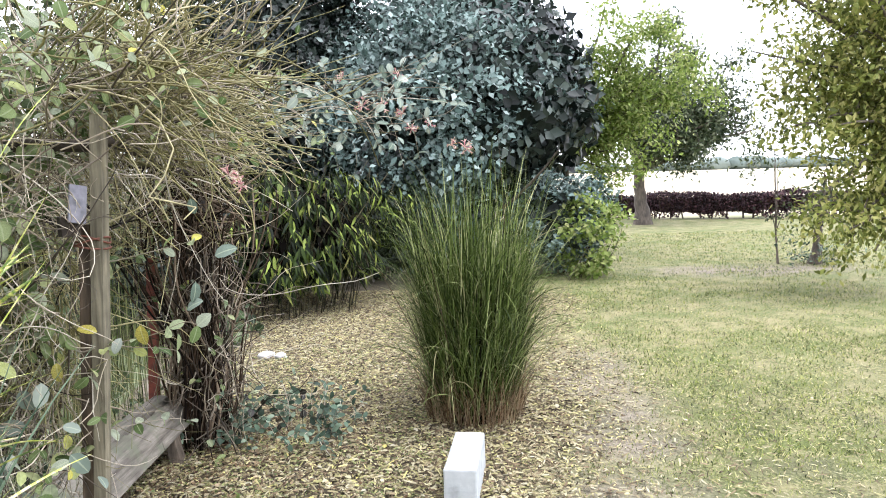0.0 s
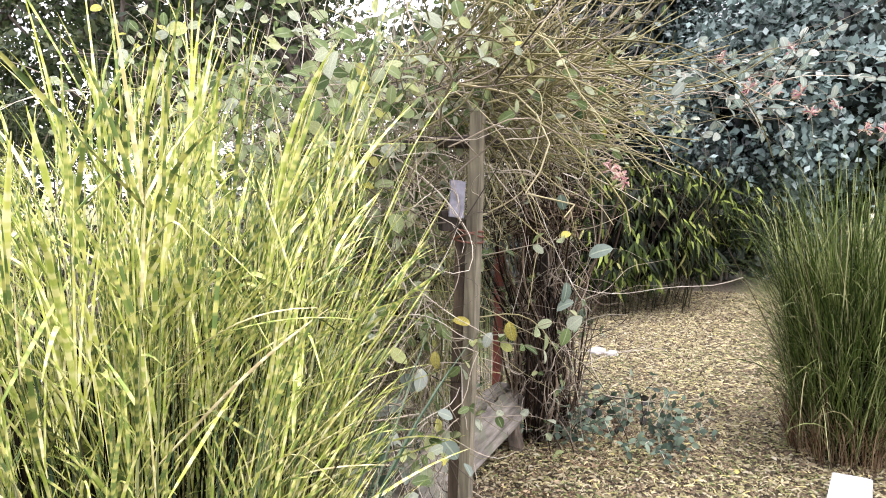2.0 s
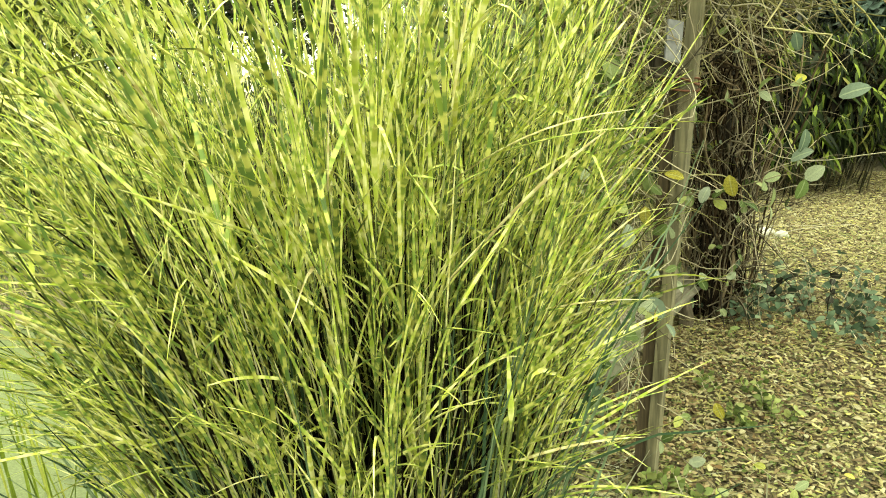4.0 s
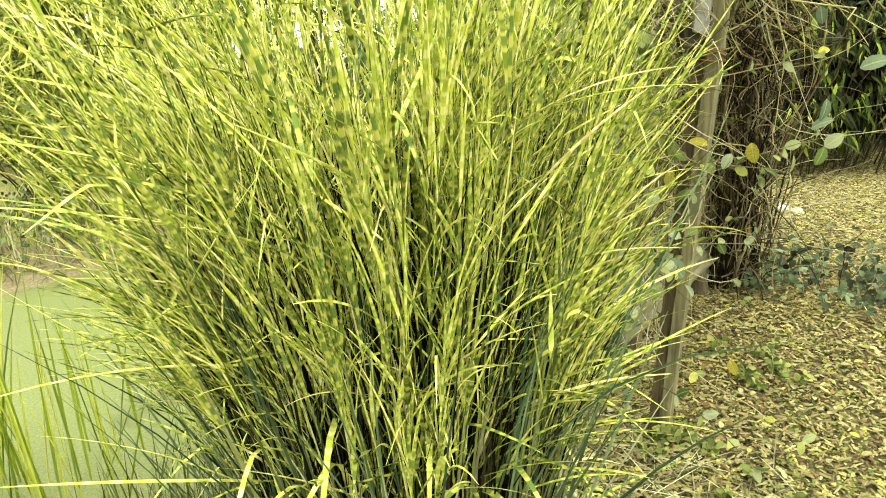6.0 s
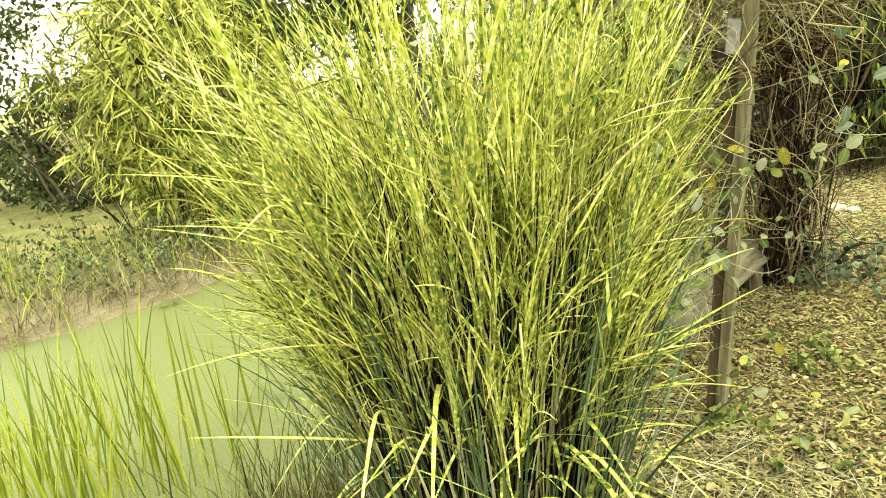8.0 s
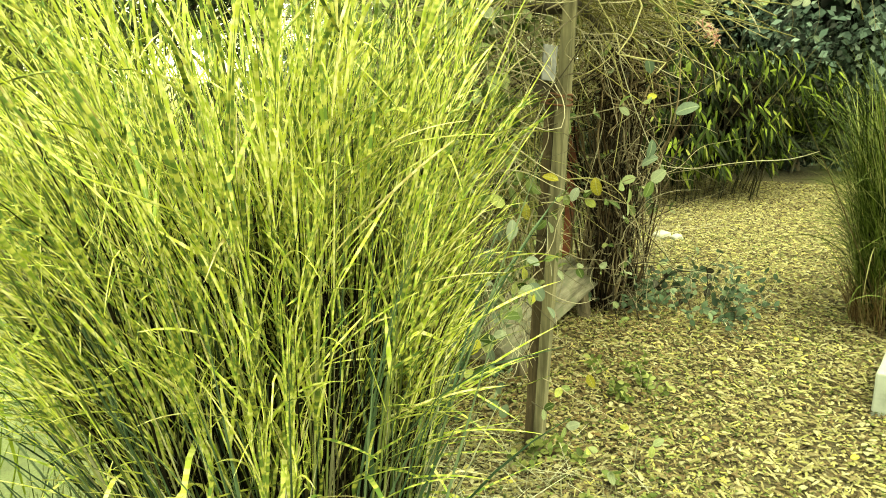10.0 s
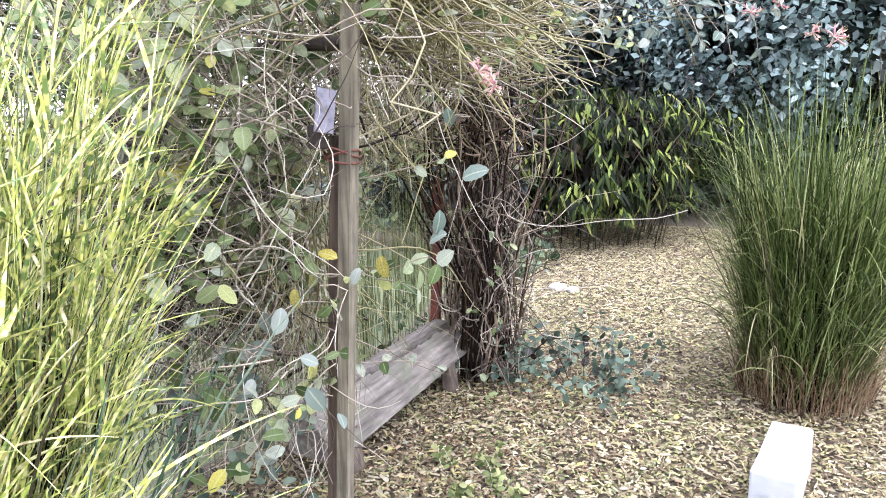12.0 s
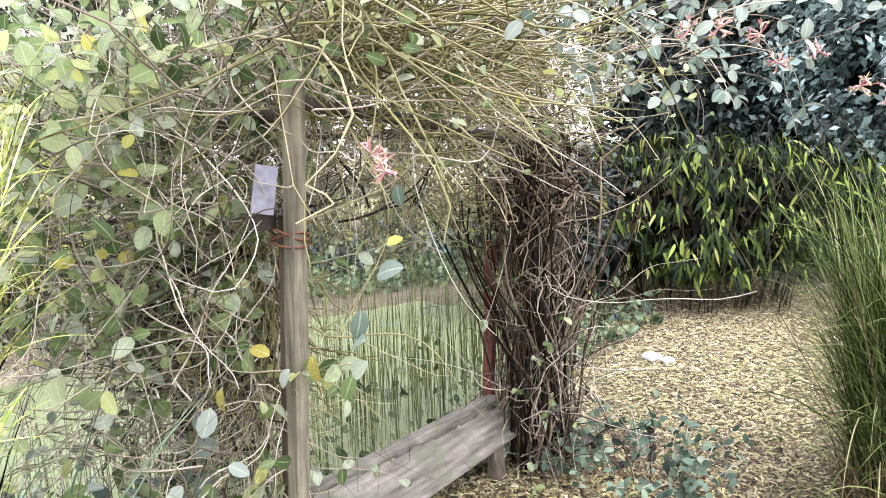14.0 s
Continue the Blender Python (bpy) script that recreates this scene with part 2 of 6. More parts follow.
def zebra_mat():
    m, nt, N, Lk, b = nodes_of("banded grass blade")
    b.inputs["Specular IOR Level"].default_value = 0.25
    uv, sp = N.new("ShaderNodeTexCoord"), N.new("ShaderNodeSeparateXYZ")
    Lk.new(uv.outputs["UV"], sp.inputs[0])
    rnd = chance(N, Lk)
    k = add(N, "ShaderNodeMath", operation="MULTIPLY_ADD")
    Lk.new(rnd, k.inputs[0])
    k.inputs[1].default_value = 23.0
    s = add(N, "ShaderNodeMath", operation="MULTIPLY_ADD")
    Lk.new(sp.outputs[1], s.inputs[0])
    s.inputs[1].default_value = 42.0
    Lk.new(k.outputs[0], s.inputs[2])
    tn = add(N, "ShaderNodeTexNoise", noise_dimensions="1D")
    Lk.new(s.outputs[0], tn.inputs["W"])
    tn.inputs["Scale"].default_value, tn.inputs["Detail"].default_value = 1.0, 1.5
    band = ramp(N, [(0.46, (0, 0, 0)), (0.60, (1, 1, 1))])
    Lk.new(tn.outputs[0], band.inputs[0])
    base = ramp(N, [(0.0, (0.03, 0.055, 0.01)), (0.28, (0.12, 0.19, 0.055)), (0.62, (0.32, 0.395, 0.075)), (0.9, (0.53, 0.555, 0.13)), (1.0, (0.48, 0.40, 0.22))])
    Lk.new(rnd, base.inputs[0])
    pale = ramp(N, [(0.0, (0.36, 0.36, 0.10)), (0.4, (0.66, 0.63, 0.21)), (1.0, (0.74, 0.72, 0.46))])
    Lk.new(rnd, pale.inputs[0])
    soft = add(N, "ShaderNodeMath", operation="MULTIPLY")
    Lk.new(band.outputs[0], soft.inputs[0])
    soft.inputs[1].default_value = 0.8
    c = mixed(N, Lk, base.outputs[0], pale.outputs[0], soft.outputs[0])
    # each blade turns darker brown over its lowest 12 cm
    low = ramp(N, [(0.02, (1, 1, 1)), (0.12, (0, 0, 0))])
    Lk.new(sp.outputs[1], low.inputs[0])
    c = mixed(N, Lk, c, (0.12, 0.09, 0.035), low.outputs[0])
    Lk.new(c, b.inputs["Base Color"])
    b.inputs["Roughness"].default_value = 0.34
    see_through(nt, N, Lk, b, c, 0.04)
    return m


def wood_mat(name, dark, light, grain=(60, 60, 3), rough=0.85, bump=0.6, green=None):
    m, nt, N, Lk, b = nodes_of(name)
    g = noise_tex(N, Lk, 1.0, 8, stretch=grain)
    r = ramp(N, [(0.3, dark), (0.52, tuple((a + c) / 2 for a, c in zip(dark, light))), (0.7, light)])
    Lk.new(g, r.inputs[0])
    st = noise_tex(N, Lk, 5.0, 5)
    sr = ramp(N, [(0.35, (0.6, 0.6, 0.6)), (0.65, (1.1, 1.1, 1.1))])
    Lk.new(st, sr.inputs[0])
    c = mixed(N, Lk, r.outputs[0], sr.outputs[0], 1.0, "MULTIPLY")
    if green:
        al = ramp(N, [(0.5, (0, 0, 0)), (0.72, (1, 1, 1))])
        Lk.new(noise_tex(N, Lk, 9.0, 5), al.inputs[0])
        c = mixed(N, Lk, c, green, al.outputs[0])
    Lk.new(c, b.inputs["Base Color"])
    b.inputs["Roughness"].default_value = rough
    bp = N.new("ShaderNodeBump")
    bp.inputs["Strength"].default_value, bp.inputs["Distance"].default_value = bump, 0.006
    Lk.new(g, bp.inputs["Height"])
    Lk.new(bp.outputs[0], b.inputs["Normal"])
    return m


def plain_mat(name, stops, scale=20, rough=0.8, bump=0.3, dist=0.004):
    m, nt, N, Lk, b = nodes_of(name)
    n = noise_tex(N, Lk, scale, 8)
    r = ramp(N, stops)
    Lk.new(n, r.inputs[0])
    Lk.new(r.outputs[0], b.inputs["Base Color"])
    b.inputs["Roughness"].default_value = rough
    bp = N.new("ShaderNodeBump")
    bp.inputs["Strength"].default_value, bp.inputs["Distance"].default_value = bump, dist
    Lk.new(n, bp.inputs["Height"])
    Lk.new(bp.outputs[0], b.inputs["Normal"])
    return m


def ground_mat():
    m, nt, N, Lk, b = nodes_of("lawn, mulch and field")
    def attr(name):
        a = add(N, "ShaderNodeAttribute", attribute_name=name)
        return a.outputs["Fac"]
    fine, mid, big = noise_tex(N, Lk, 55, 6), noise_tex(N, Lk, 3.6, 6), noise_tex(N, Lk, 1.3, 5)
    lawn_f = ramp(N, [(0.34, (0.022, 0.029, 0.007)), (0.5, (0.115, 0.122, 0.035)), (0.66, (0.30, 0.275, 0.13))])
    Lk.new(fine, lawn_f.inputs[0])
    dry = ramp(N, [(0.44, (0, 0, 0)), (0.60, (0.85, 0.85, 0.85))])
    Lk.new(mid, dry.inputs[0])
    lawn = mixed(N, Lk, lawn_f.outputs[0], (0.23, 0.205, 0.10), dry.outputs[0])
    gp = ramp(N, [(0.45, (0, 0, 0)), (0.62, (0.7, 0.7, 0.7))])
    Lk.new(big, gp.inputs[0])
    lawn = mixed(N, Lk, lawn, (0.085, 0.11, 0.022), gp.outputs[0])
    lawn = mixed(N, Lk, lawn, mixed(N, Lk, (0.018, 0.022, 0.008), (0.10, 0.10, 0.04), fine), attr("moss"))
    mul = ramp(N, [(0.3, (0.02, 0.016, 0.009)), (0.5, (0.08, 0.065, 0.038)), (0.72, (0.20, 0.17, 0.10))])
    Lk.new(fine, mul.inputs[0])
    bare = ramp(N, [(0.32, (0.08, 0.066, 0.048)), (0.5, (0.18, 0.152, 0.112)), (0.68, (0.28, 0.243, 0.182))])
    Lk.new(mixed(N, Lk, mid, fine, 0.6), bare.inputs[0])
    field = ramp(N, [(0.3, (0.44, 0.39, 0.26)), (0.7, (0.54, 0.48, 0.34))])
    Lk.new(big, field.inputs[0])
    c = mixed(N, Lk, lawn, bare.outputs[0], attr("bare"))
    c = mixed(N, Lk, c, mul.outputs[0], attr("mulch"))
    c = mixed(N, Lk, c, field.outputs[0], attr("field"))
    Lk.new(c, b.inputs["Base Color"])
    b.inputs["Roughness"].default_value = 0.95
    bp = N.new("ShaderNodeBump")
    bp.inputs["Strength"].default_value, bp.inputs["Distance"].default_value = 0.8, 0.015
    Lk.new(fine, bp.inputs["Height"])
    Lk.new(bp.outputs[0], b.inputs["Normal"])
    return m


def pond_mat():
    m, nt, N, Lk, b = nodes_of("duckweed on water")
    n, big = noise_tex(N, Lk, 90, 4), noise_tex(N, Lk, 1.3, 5)
    r = ramp(N, [(0.3, (0.08, 0.098, 0.042)), (0.6, (0.14, 0.166, 0.075)), (0.75, (0.205, 0.225, 0.115))])
    Lk.new(n, r.inputs[0])
    hole = ramp(N, [(0.30, (0, 0, 0)), (0.40, (1, 1, 1))])
    Lk.new(big, hole.inputs[0])
    Lk.new(mixed(N, Lk, (0.05, 0.06, 0.036), r.outputs[0], hole.outputs[0]), b.inputs["Base Color"])
    rr = ramp(N, [(0.3, (0.12,) * 3), (0.42, (0.55,) * 3)])
    Lk.new(big, rr.inputs[0])
    Lk.new(rr.outputs[0], b.inputs["Roughness"])
    bp = N.new("ShaderNodeBump")
    bp.inputs["Strength"].default_value, bp.inputs["Distance"].default_value = 0.4, 0.003
    Lk.new(n, bp.inputs["Height"])
    Lk.new(bp.outputs[0], b.inputs["Normal"])
    return m


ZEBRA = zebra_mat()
TUFT = leaf_mat("green grass blade", [(0, (0.04, 0.065, 0.014)), (0.45, (0.13, 0.205, 0.042)), (0.8, (0.31, 0.40, 0.11)), (0.95, (0.60, 0.64, 0.30)), (1, (0.66, 0.56, 0.32))], 0.45, 0.2, 0.25, gloss=0.15)
STEM = leaf_mat("green and straw stem", [(0, (0.08, 0.12, 0.03)), (0.4, (0.22, 0.29, 0.09)), (0.75, (0.48, 0.50, 0.22)), (1, (0.72, 0.68, 0.46))], 0.3, 0.0, 0.3, gloss=0.4)
# near-black tone that stands for the shade inside the clumps
SHADE_BLACK = leaf_mat("black fill standing for shade", [(0, (0.012, 0.010, 0.007)), (0.75, (0.034, 0.028, 0.017)), (1, (0.14, 0.12, 0.065))], 0.8, 0.0, 0.3, gloss=0.05)
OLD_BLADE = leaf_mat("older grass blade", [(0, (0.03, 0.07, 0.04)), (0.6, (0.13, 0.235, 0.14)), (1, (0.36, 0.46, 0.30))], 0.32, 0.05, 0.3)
FOOT = leaf_mat("red-brown straw", [(0, (0.14, 0.075, 0.04)), (0.5, (0.40, 0.255, 0.13)), (1, (0.66, 0.53, 0.33))], 0.7, 0.1, 0.3)
PALE_STRAW = leaf_mat("bleached leaf", [(0, (0.24, 0.22, 0.14)), (0.5, (0.48, 0.47, 0.32)), (1, (0.80, 0.79, 0.66))], 0.5, 0.1, 0.3)
STRAW = leaf_mat("dry straw", [(0, (0.20, 0.14, 0.08)), (0.5, (0.38, 0.31, 0.19)), (1, (0.60, 0.54, 0.38))], 0.7, 0.15, 0.3)
RUSH = leaf_mat("rush stem", [(0, (0.045, 0.08, 0.025)), (0.5, (0.21, 0.28, 0.08)), (1, (0.50, 0.53, 0.24))], 0.4, 0.25, 0.2)
PALE_RUSH = leaf_mat("pale rush blade", [(0, (0.20, 0.30, 0.05)), (0.5, (0.46, 0.57, 0.10)), (1, (0.76, 0.78, 0.22))], 0.4, 0.3, 0.2)
BAMBOO = leaf_mat("bamboo leaf", [(0, (0.015, 0.03, 0.007)), (0.45, (0.026, 0.052, 0.009)), (0.72, (0.09, 0.145, 0.022)), (0.93, (0.34, 0.43, 0.08)), (1, (0.46, 0.42, 0.17))], 0.5, 0.04, 0.3, gloss=0.1)
SUNNY_BAMBOO = leaf_mat("light bamboo leaf", [(0, (0.05, 0.08, 0.02)), (0.35, (0.28, 0.36, 0.08)), (0.6, (0.60, 0.66, 0.16)), (0.9, (0.84, 0.84, 0.28)), (1, (0.88, 0.80, 0.40))], 0.36, 0.35, 0.3)
CULM = leaf_mat("bamboo culm", [(0, (0.045, 0.045, 0.015)), (0.8, (0.12, 0.11, 0.05)), (1, (0.30, 0.26, 0.14))], 0.5, 0.0, 0.3)
VINE_LEAF = leaf_mat("honeysuckle leaf", [(0, (0.12, 0.20, 0.06)), (0.3, (0.30, 0.42, 0.15)), (0.5, (0.50, 0.60, 0.27)), (0.72, (0.58, 0.64, 0.50)), (0.96, (0.70, 0.77, 0.28)), (1, (0.78, 0.72, 0.14))], 0.5, 0.5, 0.45, scale=40, vein=0.25, gloss=0.2)
DEEP_LEAF = leaf_mat("dark green leaf, also for inner shade", [(0, (0.06, 0.11, 0.045)), (0.6, (0.17, 0.26, 0.11)), (1, (0.34, 0.42, 0.22))], 0.36, 0.2, 0.22, vein=0.2)
PALE_LEAF = leaf_mat("grey honeysuckle leaf", [(0, (0.20, 0.28, 0.21)), (0.6, (0.36, 0.44, 0.36)), (1, (0.52, 0.57, 0.48))], 0.6, 0.3, 0.2, vein=0.25, gloss=0.1)
YELLOW_LEAF = leaf_mat("yellowed leaf", [(0, (0.50, 0.43, 0.06)), (0.6, (0.60, 0.54, 0.14)), (1, (0.60, 0.55, 0.32))], 0.6, 0.3, 0.5, vein=0.2)
FALLEN = leaf_mat("fallen leaf", [(0, (0.34, 0.26, 0.15)), (0.5, (0.52, 0.45, 0.28)), (0.85, (0.62, 0.58, 0.42)), (1, (0.66, 0.58, 0.14))], 0.7, 0.1, 0.25, vein=0.3)
TWIG = leaf_mat("honeysuckle twig", [(0, (0.12, 0.095, 0.07)), (0.4, (0.40, 0.33, 0.23)), (0.8, (0.66, 0.58, 0.44)), (1, (0.80, 0.74, 0.60))], 0.6, 0.0, 0.3)
BROWN_TWIG = leaf_mat("brown twig", [(0, (0.035, 0.025, 0.017)), (0.5, (0.14, 0.105, 0.07)), (1, (0.46, 0.39, 0.29))], 0.7, 0.0, 0.3)
BROOM = leaf_mat("green-tan stem", [(0, (0.24, 0.22, 0.08)), (0.5, (0.50, 0.46, 0.19)), (1, (0.76, 0.68, 0.40))], 0.5, 0.3, 0.2)
DARK_TWIG = leaf_mat("dark brown twig, also for inner shade", [(0, (0.035, 0.026, 0.018)), (0.6, (0.09, 0.066, 0.045)), (1, (0.24, 0.18, 0.12))], 0.8, 0.0, 0.3)
ROPE = leaf_mat("dark old stem", [(0, (0.03, 0.018, 0.010)), (0.6, (0.14, 0.09, 0.056)), (1, (0.46, 0.35, 0.24))], 0.85, 0.0, 0.3, gloss=0.1)
PETAL = leaf_mat("honeysuckle petal", [(0, (0.72, 0.24, 0.30)), (0.3, (0.80, 0.46, 0.44)), (0.7, (0.84, 0.66, 0.52)), (1, (0.86, 0.80, 0.62))], 0.5, 0.3, 0.1)
SHRUB = leaf_mat("evergreen leaf", [(0, (0.03, 0.05, 0.04)), (0.35, (0.17, 0.27, 0.23)), (0.8, (0.36, 0.50, 0.45)), (1, (0.54, 0.65, 0.60))], 0.55, 0.25, 0.5, 1.4, gloss=0.25)
# darker copy of the evergreen leaf, with shade put into its colour
DEEP_SHRUB = leaf_mat("evergreen leaf darkened for shade", [(0, (0.012, 0.022, 0.016)), (0.6, (0.04, 0.066, 0.05)), (1, (0.18, 0.23, 0.19))], 0.36, 0.08, 0.4, 1.6)
TREE_LEAF = leaf_mat("tree leaf", [(0, (0.06, 0.10, 0.045)), (0.6, (0.13, 0.19, 0.075)), (1, (0.25, 0.29, 0.13))], 0.45, 0.35, 0.3, 2)
LIME_LEAF = leaf_mat("lime-green leaf", [(0, (0.20, 0.31, 0.06)), (0.6, (0.44, 0.58, 0.13)), (1, (0.68, 0.72, 0.30))], 0.38, 0.5, 0.3, 4)
OLIVE_LEAF = leaf_mat("olive-green leaf", [(0, (0.16, 0.20, 0.05)), (0.5, (0.40, 0.46, 0.10)), (1, (0.70, 0.66, 0.24))], 0.5, 0.45, 0.3, 4)
# pale bluish tone puts the haze of distance into the leaf
FAR_LEAF = leaf_mat("distant leaf with haze in its colour", [(0, (0.20, 0.27, 0.24)), (1, (0.34, 0.40, 0.36))], 0.9, 0.0, 0.3, 0.2)
APPLE_LEAF = leaf_mat("orchard leaf", [(0, (0.06, 0.10, 0.05)), (0.6, (0.17, 0.23, 0.11)), (1, (0.42, 0.46, 0.28))], 0.4, 0.3, 0.3, 2)
COPPER = leaf_mat("copper hedge leaf", [(0, (0.04, 0.018, 0.028)), (0.6, (0.12, 0.05, 0.07)), (1, (0.26, 0.13, 0.13))], 0.5, 0.1, 0.3, 3)
BUSH_LEAF = leaf_mat("blue-green bush leaf", [(0, (0.06, 0.11, 0.07)), (0.6, (0.20, 0.31, 0.205)), (1, (0.40, 0.50, 0.34))], 0.5, 0.2, 0.3)
WEED = leaf_mat("creeping weed leaf", [(0, (0.12, 0.18, 0.05)), (0.6, (0.30, 0.38, 0.12)), (1, (0.55, 0.58, 0.24))], 0.5, 0.2, 0.3)
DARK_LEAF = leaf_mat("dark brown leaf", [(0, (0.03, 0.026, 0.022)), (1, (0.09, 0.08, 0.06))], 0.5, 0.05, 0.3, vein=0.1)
LAWN = leaf_mat("lawn blade", [(0, (0.05, 0.075, 0.02)), (0.4, (0.23, 0.32, 0.05)), (0.75, (0.46, 0.50, 0.12)), (1, (0.74, 0.67, 0.34))], 0.6, 0.2, 0.3, 2)
CHIP = leaf_mat("bark chip", [(0, (0.08, 0.06, 0.035)), (0.16, (0.22, 0.165, 0.095)), (0.32, (0.37, 0.265, 0.16)), (0.48, (0.45, 0.385, 0.215)), (0.62, (0.43, 0.415, 0.165)), (0.76, (0.58, 0.50, 0.28)), (0.92, (0.63, 0.585, 0.39)), (1, (0.78, 0.69, 0.25))], 0.85, 0.0, 0.3)
BARK = wood_mat("tree bark", (0.05, 0.038, 0.028), (0.15, 0.123, 0.096), (30, 30, 6))
POST_WOOD = wood_mat("olive-brown weathered post", (0.075, 0.064, 0.04), (0.25, 0.222, 0.15), (70, 70, 4))
OLD_WOOD = wood_mat("grey weathered oak", (0.075, 0.064, 0.048), (0.275, 0.25, 0.205), (40, 4, 40), bump=0.9, green=(0.115, 0.125, 0.08))
SIDE_WOOD = wood_mat("brown weathered post", (0.03, 0.02, 0.012), (0.13, 0.092, 0.058), (70, 70, 4))
LEG_WOOD = wood_mat("brown oak", (0.05, 0.037, 0.024), (0.19, 0.15, 0.105), (60, 60, 5))
DARK_WOOD = wood_mat("dark brown wood", (0.014, 0.010, 0.007), (0.06, 0.043, 0.03), (60, 60, 4))
RED_POST = plain_mat("red-brown paint", [(0.3, (0.075, 0.014, 0.008)), (0.6, (0.17, 0.034, 0.017)), (0.8, (0.20, 0.085, 0.055))], 30, 0.6)
WIRE = plain_mat("rusty wire", [(0.3, (0.06, 0.018, 0.010)), (0.7, (0.16, 0.056, 0.03))], 80, 0.7)
BLOCK = plain_mat("white painted block", [(0.25, (0.23, 0.245, 0.24)), (0.45, (0.33, 0.35, 0.345)), (0.7, (0.385, 0.40, 0.395))], 14, 0.8, 0.5, 0.003)
SLATE = plain_mat("pale grey felt", [(0.3, (0.10, 0.10, 0.115)), (0.7, (0.21, 0.205, 0.235))], 40, 0.8)
GROUND, POND = ground_mat(), pond_mat()
WHITE_STONE = plain_mat("white stone", [(0.3, (0.34, 0.33, 0.31)), (0.7, (0.5, 0.49, 0.47))], 25)
BLUE = plain_mat("blue plastic", [(0.3, (0.05, 0.06, 0.30)), (0.7, (0.12, 0.14, 0.5))], 25, 0.4)


# ---- ground, pond, field ----
def bumpy(x, y, s, k=0.0):
    return np.array([noise.noise((float(a) * s, float(b) * s, k)) for a, b in zip(np.ravel(x), np.ravel(y))]).reshape(np.shape(x))


def smooth01(a):
    a = np.clip(a, 0, 1)
    return a * a * (3 - 2 * a)


def pond_in(x, y):
    """Positive inside the pond, in metres from its edge."""
    return 1.62 * (1 - (np.abs((x + 3.80) / 1.62) ** 2.6 + np.abs((y - 1.7) / 5.2) ** 2.6) ** (1 / 2.6))


def mulch_at(x, y):
    edge = 0.50 + 0.10 * (y - 3) + 0.12 * np.sin(y * 1.7)
    return smooth01((edge - x) / 0.5 + 0.5) * np.maximum(smooth01((8.8 - y) / 0.8), smooth01((-0.4 - x) / 0.5) * smooth01((14 - y) / 1.0))


def spaced(inner, step, far):
    a = [inner[0]]
    while a[-1] < inner[1]:
        a.append(a[-1] + step)
    lo, hi, d = a[0], a[-1], step
    left, right = [], []
    while lo > -far or hi < far:
        d *= 1.35
        lo, hi = lo - d, hi + d
        left.insert(0, lo), right.append(hi)
    return np.array(left + a + right)


def make_ground():
    xs, ys = spaced((-8, 9), 0.14, 2500), spaced((-3, 13), 0.14, 2500)
    X, Y = np.meshgrid(xs, ys, indexing="ij")
    near = (np.abs(X) < 14) & (Y > -8) & (Y < 25)
    b1 = np.where(near, bumpy(X, Y, 0.8), 0)
    b2 = np.where(near, bumpy(X, Y, 3.1, 5), 0)
    pin = pond_in(X, Y) + 0.12 * b2
    Z = 0.02 * b1 + 0.012 * b2
    Z = Z * smooth01((6 - np.hypot(X, Y - 3)) / 3 + 1.5) - 0.45 * smooth01(pin / 0.45 + 0.15)
    F_edge = smooth01((Y + 0.29 * (X - 5) - 22.0) / 0.6)
    V = np.stack([X, Y, Z], -1).reshape(-1, 3)
    nx, ny = X.shape
    i, j = np.meshgrid(np.arange(nx - 1), np.arange(ny - 1), indexing="ij")
    F = np.stack([i * ny + j, (i + 1) * ny + j, (i + 1) * ny + j + 1, i * ny + j + 1], -1).reshape(-1, 4)
    me = mesh("ground", V, F, GROUND, smooth=True)
    mul = np.clip(mulch_at(X + 0.25 * b2, Y) * np.maximum(smooth01((X + 2.15) / 0.3 + 0.5), smooth01((Y - 5.0) / 0.6)), 0, 1)
    patch = smooth01(1.4 - np.hypot((X - 4.4) / 1.6, (Y - 10.1) / 0.6)) * (0.5 + 0.5 * (b2 > -0.15))
    strip = smooth01(1.5 - np.abs(X - 0.85 - 0.10 * (Y - 3)) / 0.36) * smooth01((6.5 - Y) / 1.5) * np.clip(0.7 + 0.9 * b2, 0, 0.95)
    shore = smooth01(1 - np.abs(pin + 0.1) / 0.35) + 0.85 * smooth01((-5.2 - X) / 0.3) * smooth01((X + 8.5) / 1.5) * smooth01((Y + 2) / 1.0) * smooth01((5.5 - Y) / 1.0)
    for key, arr in (("mulch", mul), ("moss", 0.9 * smooth01((6.0 - Y) / 3.0) * smooth01((X - 0.6) / 0.8 + 0.3) * np.clip(0.35 + 1.6 * b2, 0, 1)), ("bare", np.clip(patch + strip + shore, 0, 1)), ("field", F_edge)):
        at = me.attributes.new(key, "FLOAT", "POINT")
        at.data.foreach_set("value", arr.astype(np.float32).ravel())
    tagged(new("ground", me), "dry yellow-green lawn with mulched path and straw field beyond", "ground", kind="structure")
    bm = bmesh.new()
    bmesh.ops.create_grid(bm, x_segments=24, y_segments=48, size=1)
    for v in bm.verts:
        v.co = Vector((-3.80 + v.co.x * 2.0, 1.7 + v.co.y * 5.6, -0.055))
    me = bpy.data.meshes.new("water")
    bm.to_mesh(me)
    bm.free()
    me.materials.append(POND)
    tagged(new("water", me), "still garden pond covered with pale green duckweed", "pond", kind="structure")


make_ground()


